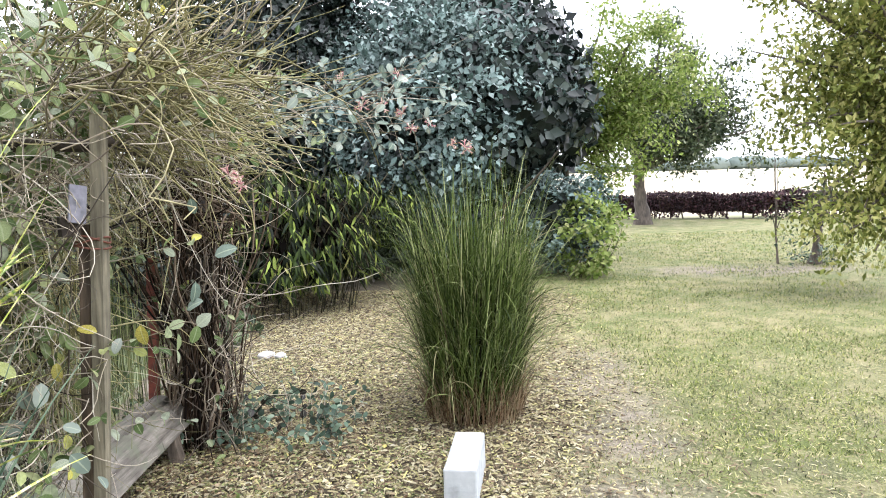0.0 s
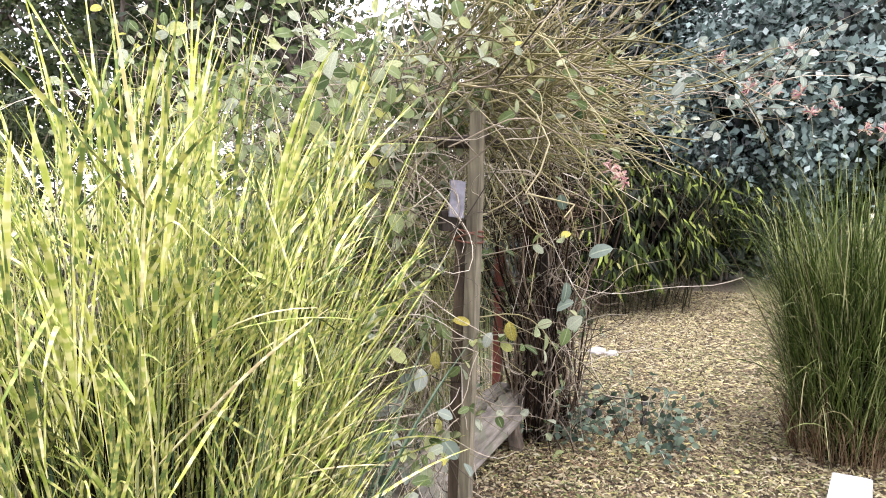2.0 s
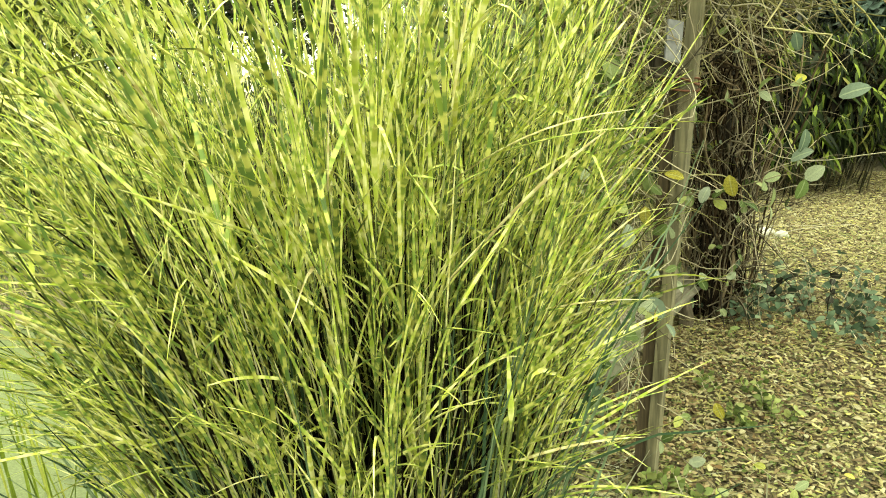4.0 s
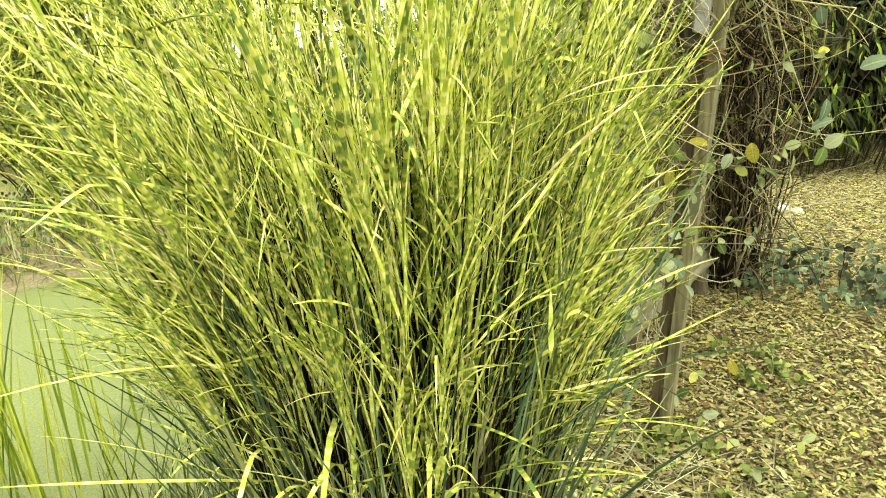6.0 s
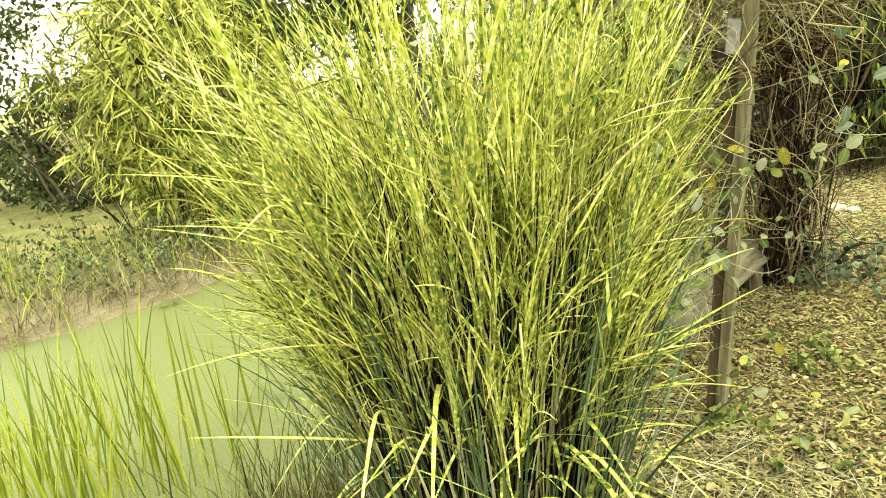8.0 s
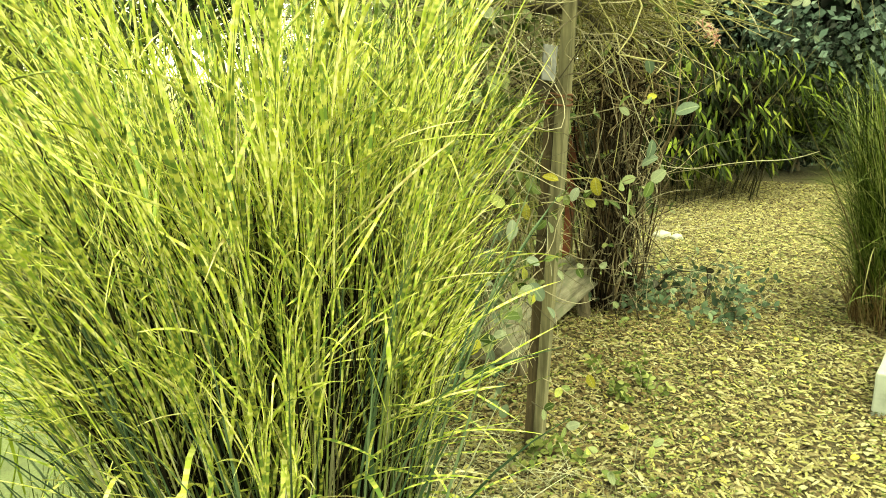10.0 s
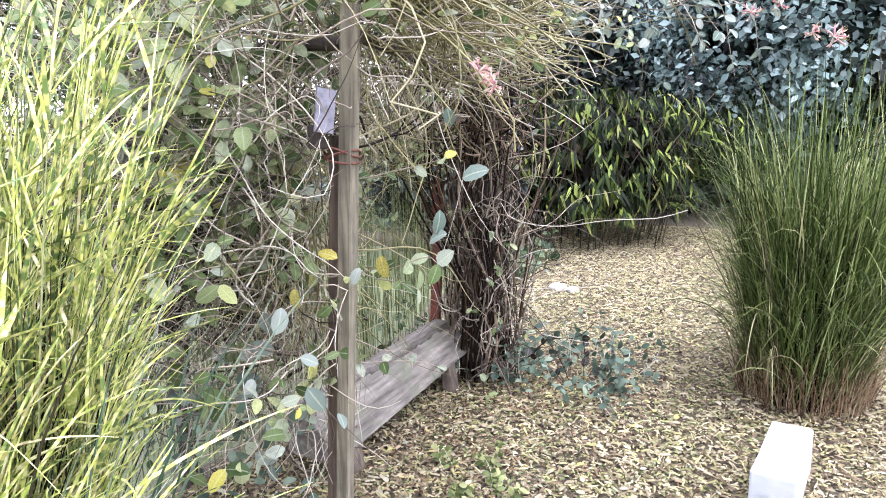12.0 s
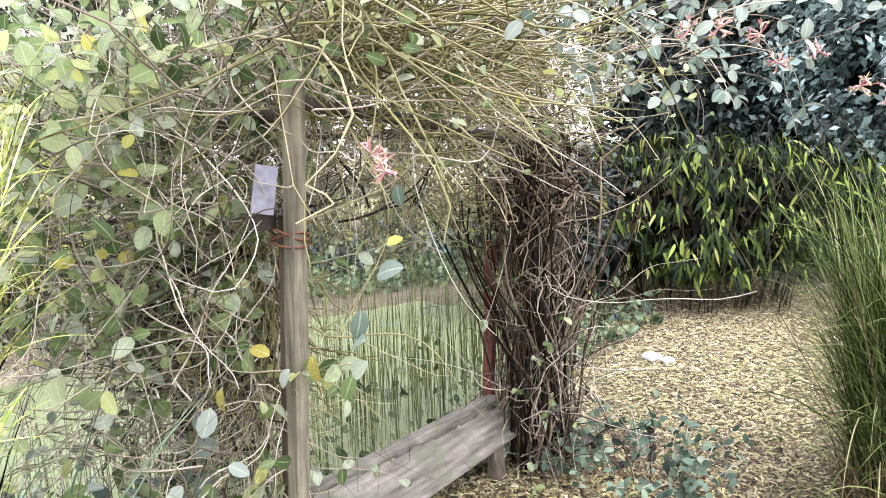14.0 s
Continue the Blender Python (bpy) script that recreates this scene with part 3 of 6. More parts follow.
def make_chips():
    n = 150000
    x, y = U(-3.2, 1.5, n), U(1.2, 9.0, n)
    y = 1.2 + (y - 1.2) ** 1.25 / (7.8 ** 0.25)
    keep = (rng.random(n) < np.clip(mulch_at(x - 0.35, y) * 0.35 + mulch_at(x, y) + 0.06, 0, 1)) & (pond_in(x, y) < -0.15) & ((x > -2.1) | (y > 5.2))
    x, y = x[keep], y[keep]
    n = len(x)
    L = 0.010 + 0.046 * rng.random(n) ** 1.3
    W, H = U(0.003, 0.013, n), U(0.002, 0.006, n)
    a, t = U(0, 6.283, n), rng.normal(0, 0.22, n)
    ax = np.stack([np.cos(a) * np.cos(t), np.sin(a) * np.cos(t), np.sin(t)], -1)
    sd = np.stack([-np.sin(a), np.cos(a), rng.normal(0, 0.25, n)], -1)
    up = np.cross(ax, sd)
    c = np.stack([x, y, U(0.004, 0.026, n)], -1)
    V = np.stack([c - ax * (L / 2)[:, None] - sd * (W / 2)[:, None], c + ax * (L / 2)[:, None] - sd * (W / 3)[:, None],
                  c + ax * (L / 2)[:, None] + sd * (W / 3)[:, None], c - ax * (L / 2)[:, None] + sd * (W / 2)[:, None],
                  c + up * H[:, None] - ax * (L / 3)[:, None], c + up * (H * 1.4)[:, None] + ax * (L / 3)[:, None]], 1).reshape(-1, 3)
    q = np.array([[0, 1, 5, 4], [2, 3, 4, 5]])
    F = (q[None] + (np.arange(n) * 6)[:, None, None]).reshape(-1, 4)
    t3 = np.array([[1, 2, 5], [3, 0, 4]])
    F3 = (t3[None] + (np.arange(n) * 6)[:, None, None]).reshape(-1, 3)
    tagged(new("bark_mulch", mesh("bark_mulch", V, [F, F3], CHIP)), "loose tan bark chips and dry leaves on the ground", "mulch", kind="stuff")


make_chips()


def make_lawn():
    n = 170000
    y = 2.2 + 14 * rng.random(n) ** 1.7
    x = 0.5 + rng.random(n) * (1.6 + 0.72 * y)
    keep = rng.random(n) > np.clip(mulch_at(x, y) * 1.3, 0, 0.97)
    x, y = x[keep], y[keep]
    n = len(x)
    a, L, W = U(0, 6.283, n), U(0.012, 0.036, n) * (1 + 0.06 * y), U(0.0025, 0.006, n) * (1 + 0.12 * y)
    ln = U(0.5, 1.5, n)
    ax = np.stack([np.cos(a) * np.sin(ln), np.sin(a) * np.sin(ln), np.cos(ln)], -1) * L[:, None]
    sd = np.stack([-np.sin(a), np.cos(a), 0 * a], -1) * W[:, None] / 2
    c = np.stack([x, y, 0 * x - 0.004], -1)
    V = np.stack([c - sd, c + sd, c + ax], 1).reshape(-1, 3)
    tagged(new("lawn_grass", mesh("lawn_grass", V, np.arange(3 * n).reshape(-1, 3), LAWN)), "short dry yellow-green lawn grass", "grass", kind="stuff")


make_lawn()


# ---- the two clumps of tall grass ----
def grass_clump(name, loc, n, spread, lean, bend, length, width, mat, label, leafs=300, seg=12, fold=0.25, power=1.6, rise=0.0, flare=0.0, stray=0.6):
    top = thing(name, loc, label, "ornamental grass")
    q = np.sqrt(rng.random(n))
    phi = U(0, 6.283, n)
    z0 = U(0, 1, n) ** 1.3 * rise
    r = q * spread * (1 + flare * z0)
    base = np.stack([loc[0] + r * np.cos(phi), loc[1] + r * np.sin(phi), z0], -1)
    az = phi + rng.normal(0, stray, n)
    V, F, uv, P = blades(base, az, lean(q, n), bend(q, n), length(q, n), width(n), seg, power, fold, twist=rng.normal(0, 0.7, n))
    K, Q = 3 * (seg + 1), 2 * seg
    for i in range(leafs):
        me = mesh("blade", V[i * K:(i + 1) * K], F[:Q], mat, uv[i * K:(i + 1) * K], True)
        put("blade", me, top)
    if n > leafs:
        put("foliage", mesh("foliage", V[leafs * K:], F[leafs * Q:] - leafs * K, mat, uv[leafs * K:], True), top, kind="stuff")
    return top, P


Z_AT = (-1.41, 0.99, 0.0)


def zebra_grass():
    """Culms that spread like a fountain, with banded leaves set along them, as the plant grows."""
    top = thing("zebra_grass", Z_AT, "tall yellow-banded zebra grass clump arching beside the pond", "ornamental grass")
    c = np.array(Z_AT)
    n = 420
    phi, q = U(0, 6.283, n), np.sqrt(rng.random(n))
    b = np.stack([c[0] + 0.37 * q * np.cos(phi), c[1] + 0.31 * q * np.sin(phi), 0 * q - 0.02], -1)
    caz = phi + rng.normal(0, 0.35, n)
    cl = 0.02 + (0.10 - 0.06 * np.cos(phi - 0.9)) * q ** 1.5 + np.abs(rng.normal(0, 0.045, n))
    cb = U(0.0, 0.12, n) + 0.10 * q
    H = (0.85 + 1.03 * rng.random(n) ** 0.8) * (1 - 0.08 * q)
    V, F, uv, P = blades(b, caz, cl, cb, H, U(0.003, 0.007, n), 10, fold=0.8)
    put("culm_growth", mesh("culm_growth", V, F, STEM, uv, True), top, "upright green and straw stems", kind="stuff")
    # leaves leave their culm at a narrow angle, nearly straight, most of them outwards
    m = 6600
    k = rng.integers(0, n, m)
    k = k[np.argsort(P[k, 6, 1] - P[k, 6, 0])]      # the side towards the path first
    f = 0.40 + 0.58 * rng.random(m) ** 0.7
    i0 = np.minimum((f * 10).astype(int), 9)
    w = (f * 10 - i0)[:, None]
    base = P[k, i0] * (1 - w) + P[k, i0 + 1] * w
    d = unit(P[k, i0 + 1] - P[k, i0])
    out = np.stack([np.cos(caz[k]), np.sin(caz[k]), 0 * f], -1) * (0.03 + 0.10 * q[k])[:, None] + np.array([-0.01, -0.01, 0])
    side = rng.normal(0, 1, (m, 3)) * np.array([1, 1, 0.3])
    d = unit(d + out + side * np.abs(rng.normal(0.22, 0.22, m))[:, None])
    az, lean = np.arctan2(d[:, 1], d[:, 0]), np.arccos(np.clip(d[:, 2], -1, 1))
    bend = np.abs(rng.normal(0.12, 0.22, m)) + (rng.random(m) < 0.10) * U(0.3, 1.1, m)
    L = U(0.13, 0.40, m) * (1.12 - 0.35 * f)
    wd = 0.003 + 0.008 * rng.random(m) ** 1.6
    kink = np.where(rng.random(m) < 0.07, U(0.6, 1.9, m), 0.0)
    seg = 9
    V, F, uv, Q = blades(base, az, lean, bend, L, wd, seg, 1.6, 0.35, twist=rng.normal(0, 1.0, m), kink=kink, kink_at=U(0.35, 0.8, m))
    uv = uv + np.array([0, 0.1])
    K, T = 3 * (seg + 1), 2 * seg
    for i in range(300):
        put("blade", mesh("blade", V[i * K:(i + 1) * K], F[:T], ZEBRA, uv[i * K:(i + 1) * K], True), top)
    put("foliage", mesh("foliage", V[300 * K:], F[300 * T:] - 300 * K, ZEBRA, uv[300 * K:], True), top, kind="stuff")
    # leaves that reach far out from the flanks, nearly level: most on the pond side, some to the path
    m = 480
    to = np.where(rng.random(m) < 0.66, rng.normal(3.8, 0.5, m), rng.normal(0.12, 0.3, m))
    z = U(0.5, 1.3, m)
    r = U(0.20, 0.42, m)
    bb = np.stack([c[0] + r * np.cos(to), c[1] + r * np.sin(to), z], -1)
    V, F, uv, _ = blades(bb, to + rng.normal(0, 0.3, m), U(0.45, 1.2, m), U(0.0, 0.55, m), U(0.25, 0.62, m) * np.where(np.cos(to) > 0, 0.8, 1.0), U(0.005, 0.011, m), 9, 1.5, 0.35, twist=rng.normal(0, 0.8, m))
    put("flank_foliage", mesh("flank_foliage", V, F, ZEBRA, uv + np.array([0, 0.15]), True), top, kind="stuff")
    # old green and dead leaves low in the clump; black inner stems coloured as shade
    for name, mat, m, lo, hi, lab in (("green_growth", OLD_BLADE, 700, 0.4, 1.15, "dark green older leaves"), ("dead_growth", PALE_STRAW, 300, 0.3, 0.8, "bleached dead leaves"), ("inner_growth", SHADE_BLACK, 2100, 0.4, 1.25, "black stems inside, coloured as shade")):
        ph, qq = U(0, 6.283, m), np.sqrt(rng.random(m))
        rr, spread = (0.35, 0.12) if mat is SHADE_BLACK else (0.38, 0.4)
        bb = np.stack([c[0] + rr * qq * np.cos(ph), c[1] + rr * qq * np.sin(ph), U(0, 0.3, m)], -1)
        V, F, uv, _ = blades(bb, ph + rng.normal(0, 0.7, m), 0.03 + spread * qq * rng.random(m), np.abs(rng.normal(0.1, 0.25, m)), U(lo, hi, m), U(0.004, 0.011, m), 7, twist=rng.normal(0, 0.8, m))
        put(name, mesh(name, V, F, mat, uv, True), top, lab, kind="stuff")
    # wide leaves low down, snapped over so that their tips hang to the ground
    m = 96
    ph = np.where(np.arange(m) < 46, rng.normal(-0.9, 0.8, m), U(0, 6.283, m))
    rr = U(0.24, 0.44, m)
    bb = np.stack([c[0] + rr * np.cos(ph), c[1] + rr * np.sin(ph), U(0.05, 0.5, m)], -1)
    V, F, uv, _ = blades(bb, ph + rng.normal(0, 0.5, m), U(0.1, 0.45, m), U(0.1, 0.5, m), U(0.34, 0.68, m), U(0.009, 0.017, m), 14, 1.5, kink=U(0.9, 2.1, m), kink_at=U(0.3, 0.55, m))
    V[:, 2] = np.maximum(V[:, 2], 0.015)
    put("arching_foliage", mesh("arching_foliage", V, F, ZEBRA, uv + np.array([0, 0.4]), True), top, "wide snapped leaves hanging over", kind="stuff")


zebra_grass()
T_AT = (0.16, 4.25, 0.0)
tuft, _ = grass_clump(
    "maiden_grass", T_AT, 3000, 0.27,
    lambda q, n: 0.01 + 0.12 * q + np.abs(rng.normal(0, 0.12, n)),
    lambda q, n: np.abs(rng.normal(0.16, 0.30, n)) * (0.4 + 0.8 * q) + (rng.random(n) < 0.30) * U(0.4, 1.9, n),
    lambda q, n: U(0.30, 1.02, n) * (1 - 0.1 * q), lambda n: U(0.003, 0.008, n), TUFT,
    "dense upright green ornamental grass with straw-coloured foot on mulch", leafs=300, seg=8, rise=0.86, flare=0.35, stray=0.9)
_n = 1300
_phi, _r = U(0, 6.283, _n), 0.31 * np.sqrt(rng.random(_n))
_b = np.stack([T_AT[0] + _r * np.cos(_phi), T_AT[1] + _r * np.sin(_phi), 0 * _r], -1)
_V, _F, _uv, _ = blades(_b, _phi + rng.normal(0, 0.8, _n), U(0.0, 0.45, _n), U(-0.1, 1.2, _n), U(0.12, 0.48, _n), U(0.003, 0.006, _n), 6)
put("dry_foot", mesh("dry_foot", _V, _F, FOOT, _uv, True), tuft, "bleached straw at the foot", kind="stuff")
# black inner stems: the tuft's inner shade put into their colour
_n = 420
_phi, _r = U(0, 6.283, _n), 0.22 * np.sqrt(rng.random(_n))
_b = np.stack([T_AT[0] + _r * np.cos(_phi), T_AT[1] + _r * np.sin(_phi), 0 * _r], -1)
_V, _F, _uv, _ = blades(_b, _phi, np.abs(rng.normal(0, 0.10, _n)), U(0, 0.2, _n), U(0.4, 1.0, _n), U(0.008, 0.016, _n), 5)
put("inner_growth", mesh("inner_growth", _V, _F, SHADE_BLACK, _uv, True), tuft, "black stems inside, coloured as shade", kind="stuff")
_n = 620
_phi = U(0, 6.283, _n)
_b = np.stack([T_AT[0] + 0.27 * np.cos(_phi), T_AT[1] + 0.27 * np.sin(_phi), U(0.05, 0.85, _n)], -1)
_V, _F, _uv, _ = blades(_b, _phi + rng.normal(0, 0.6, _n), U(0.10, 0.75, _n), U(0.1, 1.0, _n), U(0.25, 0.62, _n), U(0.003, 0.007, _n), 10, 1.3, kink=np.where(rng.random(_n) < 0.4, U(0.5, 1.6, _n), 0.0), kink_at=U(0.3, 0.7, _n))
put("arching_foliage", mesh("arching_foliage", _V, _F, TUFT, _uv, True), tuft, kind="stuff")
_n = 360
_phi = U(0, 6.283, _n)
_b = np.stack([T_AT[0] + 0.24 * np.cos(_phi), T_AT[1] + 0.24 * np.sin(_phi), U(0.2, 0.8, _n)], -1)
_V, _F, _uv, _ = blades(_b, _phi + rng.normal(0, 0.5, _n), U(0.35, 1.05, _n), U(0.0, 0.9, _n), U(0.25, 0.55, _n), U(0.002, 0.005, _n), 8, 1.4)
put("spray_foliage", mesh("spray_foliage", _V, _F, TUFT, _uv, True), tuft, kind="stuff")
_n = 9
_phi = U(0, 6.283, _n)
_b = np.stack([T_AT[0] + 0.2 * np.cos(_phi), T_AT[1] + 0.2 * np.sin(_phi), 0 * _phi], -1)
_b[0] = (0.40, 4.15, 0)
_L = U(1.3, 1.7, _n)
_L[0] = 1.82
_lean = U(0.1, 0.6, _n)
_lean[0] = 0.03
_V, _F, _uv, _ = blades(_b, _phi, _lean, U(0, 0.2, _n), _L, U(0.006, 0.010, _n), 8)
put("stalk_growth", mesh("stalk_growth", _V, _F, STRAW, _uv, True), tuft, "tan flower stalks", kind="stuff")


# ---- blocks for the rest ----
def box(bm, lo, hi, bevel=0.004, seg=2):
    c = [(a + b) / 2 for a, b in zip(lo, hi)]
    m = Matrix.LocRotScale(c, None, [b - a for a, b in zip(lo, hi)])
    g = bmesh.ops.create_cube(bm, size=1, matrix=m)
    if bevel:
        es = list({e for v in g["verts"] for e in v.link_edges})
        bmesh.ops.bevel(bm, geom=es, offset=bevel, segments=seg, profile=0.6, affect="EDGES")
    return bm


def white_block():
    top = thing("concrete_block", (0.09, 3.2, 0), "white painted aerated concrete block lying on mulch", "block")
    bm = bmesh.new()
    box(bm, (-0.077, -0.235, 0), (0.077, 0.235, 0.2), 0.009)
    bmesh.ops.subdivide_edges(bm, edges=bm.edges[:], cuts=3, use_grid_fill=True)
    for v in bm.verts:
        v.co += Vector((noise.noise(v.co * 14), noise.noise(v.co * 14 + Vector((5, 0, 0))), noise.noise(v.co * 14 + Vector((9, 0, 0))))) * 0.0025
    bmesh.ops.transform(bm, matrix=pose(0.086, 3.212, 0, 0, 0, -7.0), verts=bm.verts)
    part("body", bm, BLOCK, top)


white_block()


# ---- arbour, bench, nest box ----
def lean_box(bm, a, b, wx, wy, bevel=0.004, cuts=5, rough=0.002):
    """An upright timber from a to b, slightly uneven."""
    a, b = Vector(a), Vector(b)
    for i in range(cuts + 1):
        p, q = a.lerp(b, i / (cuts + 1)), a.lerp(b, (i + 1) / (cuts + 1))
        if i == 0:
            ring = [bm.verts.new(p + Vector((sx * wx / 2, sy * wy / 2, 0))) for sx, sy in ((-1, -1), (1, -1), (1, 1), (-1, 1))]
            bm.faces.new(ring[::-1])
        nxt = [bm.verts.new(q + Vector((sx * wx / 2 + random.uniform(-rough, rough), sy * wy / 2 + random.uniform(-rough, rough), 0))) for sx, sy in ((-1, -1), (1, -1), (1, 1), (-1, 1))]
        for k in range(4):
            bm.faces.new((ring[k], ring[(k + 1) % 4], nxt[(k + 1) % 4], nxt[k]))
        ring = nxt
    bm.faces.new(ring)
    es = [e for e in bm.edges if abs((e.verts[0].co - e.verts[1].co).normalized().z) > 0.8]
    bmesh.ops.bevel(bm, geom=es, offset=bevel, segments=2, profile=0.6, affect="EDGES")
    return bm


def arbour():
    top = thing("arbour", (-1.3, 3.0, 0), "weathered wooden garden arbour overgrown with honeysuckle", "arbour")
    part("post", lean_box(bmesh.new(), (-1.13, 2.055, -0.1), (-1.01, 2.08, 1.755), 0.037, 0.040), POST_WOOD, top, "olive-brown squared front post")
    part("side_post", lean_box(bmesh.new(), (-1.172, 2.075, -0.1), (-1.085, 2.098, 1.42), 0.036, 0.04), SIDE_WOOD, top, "darker post tied to the front post")
    part("back_post", lean_box(bmesh.new(), (-1.45, 3.88, -0.1), (-1.45, 3.88, 1.60), 0.13, 0.13), DARK_WOOD, top, "thick dark post hidden in stems")
    part("red_post", lean_box(bmesh.new(), (-1.73, 3.82, -0.05), (-1.66, 3.80, 1.12), 0.05, 0.04), RED_POST, top, "red-brown painted post")
    part("far_post", lean_box(bmesh.new(), (-2.05, 2.3, -0.1), (-2.02, 2.3, 1.7), 0.05, 0.05), DARK_WOOD, top)
    for name, a, b in (("rail", (-1.03, 2.10, 1.69), (-1.45, 3.88, 1.60)), ("rail", (-2.02, 2.3, 1.66), (-1.44, 3.9, 1.63)), ("crossbar", (-1.04, 2.10, 1.66), (-2.03, 2.32, 1.68))):
        P = np.linspace(a, b, 6)[None] + rng.normal(0, 0.004, (1, 6, 3))
        V, F, uv = tubes(P, np.full((1, 6), 0.02), 8)
        put(name, mesh(name, V, F, DARK_WOOD, uv, True), top)
    for k in range(3):
        ang = np.linspace(0, 2 * np.pi * 1.15, 26)
        z = 1.315 + 0.008 * k + 0.014 * np.sin(ang * (0.8 + 0.4 * k) + 2 * k)
        P = np.stack([-1.063 + 0.054 * np.cos(ang + k), 2.082 + 0.040 * np.sin(ang + k), z + 0.045], -1)[None]
        V, F, uv = tubes(P, 0.0028 + 0.0012 * rng.random((1, 26)), 5)
        put("wire_tie", mesh("wire_tie", V, F, WIRE, uv, True), top, "rusty twisted wire")


arbour()


def bench():
    top = thing("bench", (-1.57, 3.0, 0), "low rustic bench of one cracked grey timber", "bench")
    bm = bmesh.new()
    box(bm, (-1.705, 2.50, 0.118), (-1.515, 3.80, 0.322), 0.018, 3)
    long_e = [e for e in bm.edges if abs((e.verts[0].co - e.verts[1].co).y) > 0.5]
    bmesh.ops.subdivide_edges(bm, edges=long_e, cuts=40, use_grid_fill=True)
    flat = [e for e in bm.edges if abs((e.verts[0].co - e.verts[1].co).y) < 1e-4 and e.calc_length() > 0.08]
    bmesh.ops.subdivide_edges(bm, edges=flat, cuts=15, use_grid_fill=True)
    for v in bm.verts:
        c = v.co.copy()
        n1 = noise.noise(Vector((c.x * 6, c.y * 1.4, c.z * 6)))
        n2 = noise.noise(Vector((c.x * 30, c.y * 3, c.z * 30)))
        v.co.x += 0.008 * n1 + 0.002 * n2 + (0.045 * (0.322 - c.z) / 0.204 if c.x > -1.56 else 0)
        v.co.z += 0.008 * n1 + 0.003 * n2
        # the long drying crack along the top
        cx = -1.645 + 0.055 * (c.y - 2.5) / 1.3 + 0.03 * noise.noise(Vector((0, c.y * 2.6, 3))) + 0.012 * noise.noise(Vector((0, c.y * 11, 5)))
        if c.z < 0.2:                   # the timber is thinner towards the far end
            v.co.z += 0.055 * (c.y - 2.5) / 1.3
        # the upper front edge is worn round
        v.co.z -= 0.085 * max(0.0, (c.x + 1.65) / 0.135) ** 1.6 * max(0.0, (c.z - 0.118) / 0.204)
        if c.z > 0.31 and abs(c.x - cx) < 0.010:
            v.co.z -= 0.09
    part("seat", bm, OLD_WOOD, top)
    for y in (3.58, 2.68):
        part("leg", lean_box(bmesh.new(), (-1.475, y - 0.03, -0.05), (-1.53, y, 0.20), 0.06, 0.07, 0.008), LEG_WOOD, top)
        part("leg", lean_box(bmesh.new(), (-1.68, y + 0.02, -0.05), (-1.66, y, 0.20), 0.06, 0.07, 0.008), LEG_WOOD, top)


bench()


def nest_box():
    top = thing("nest_box", (-1.08, 2.03, 1.38), "small wooden nest box with pale grey roof tied to the post", "nest box")
    bm = bmesh.new()
    box(bm, (-0.026, -0.026, -0.012), (0.026, 0.036, 0.05), 0.004)
    bmesh.ops.transform(bm, matrix=pose(-1.105, 2.035, 1.40, 0, 0, 40), verts=bm.verts)
    part("body", bm, DARK_WOOD, top)
    e1 = Vector((0.035, 0.056, -0.012)).normalized()
    e2 = Vector((0.040, 0.092, 0.11))
    e2 = (e2 - e1 * e2.dot(e1)).normalized()
    e3 = e1.cross(e2)
    m = Matrix(((e1.x, e2.x, e3.x, -1.062), (e1.y, e2.y, e3.y, 2.015), (e1.z, e2.z, e3.z, 1.487), (0, 0, 0, 1)))
    bm = bmesh.new()
    box(bm, (-0.027, -0.058, -0.004), (0.027, 0.058, 0.004), 0.002)
    bmesh.ops.transform(bm, matrix=m, verts=bm.verts)
    part("roof", bm, SLATE, top, "pale grey sloping roof")


nest_box()


# ---- honeysuckle ----
def pairs_on(P, every, L, spread=0.9, up=0.6, skip=2):
    """Leaf places in opposite pairs along stems."""
    n, m, _ = P.shape
    O, D = [], []
    T = unit(np.gradient(P, axis=1))
    for k in range(skip, m, every):
        s = unit(np.cross(T[:, k], rand_dir(n)))
        for sg in (1, -1):
            O.append(P[:, k]), D.append(unit(sg * s * spread + T[:, k] * 0.5 + rng.normal(0, 0.25, (n, 3)) + np.array([0, 0, -0.15])))
    O, D = np.concatenate(O), np.concatenate(D)
    N = unit(rand_dir(len(O)) * 0.7 + np.array([0.4, -0.55, up]))
    return O, D, N, U(*L, len(O))


def flower_mesh():
    n = 11
    d = rand_dir(n, 0.7)
    P = wander(np.zeros((n, 3)), d, U(0.024, 0.036, n), 6, 0.5)
    R = np.linspace(0.0014, 0.0035, 6)[None] * np.ones((n, 1))
    V1, F1, u1 = tubes(P, R, 5)
    tips, dirs = P[:, -1], unit(P[:, -1] - P[:, -3])
    O, D = np.repeat(tips, 3, 0), unit(np.repeat(dirs, 3, 0) * 0.6 + rand_dir(3 * n) * 0.9)
    V2, F2, u2 = leaves(O, D, rand_dir(3 * n), U(0.012, 0.02, 3 * n), U(0.005, 0.008, 3 * n), LANCE)
    S = wander(np.repeat(tips, 2, 0), np.repeat(dirs, 2, 0) + rand_dir(2 * n) * 0.3, U(0.012, 0.02, 2 * n), 4, 0.2)
    V3, F3, u3 = tubes(S, np.full((2 * n, 4), 0.0006), 3)
    V, F, uv = join((V1, F1, u1), (V2, F2, u2))
    return mesh("flower", V, F, PETAL, uv, True), mesh("stamen", V3, F3, YELLOW_LEAF, u3, True)


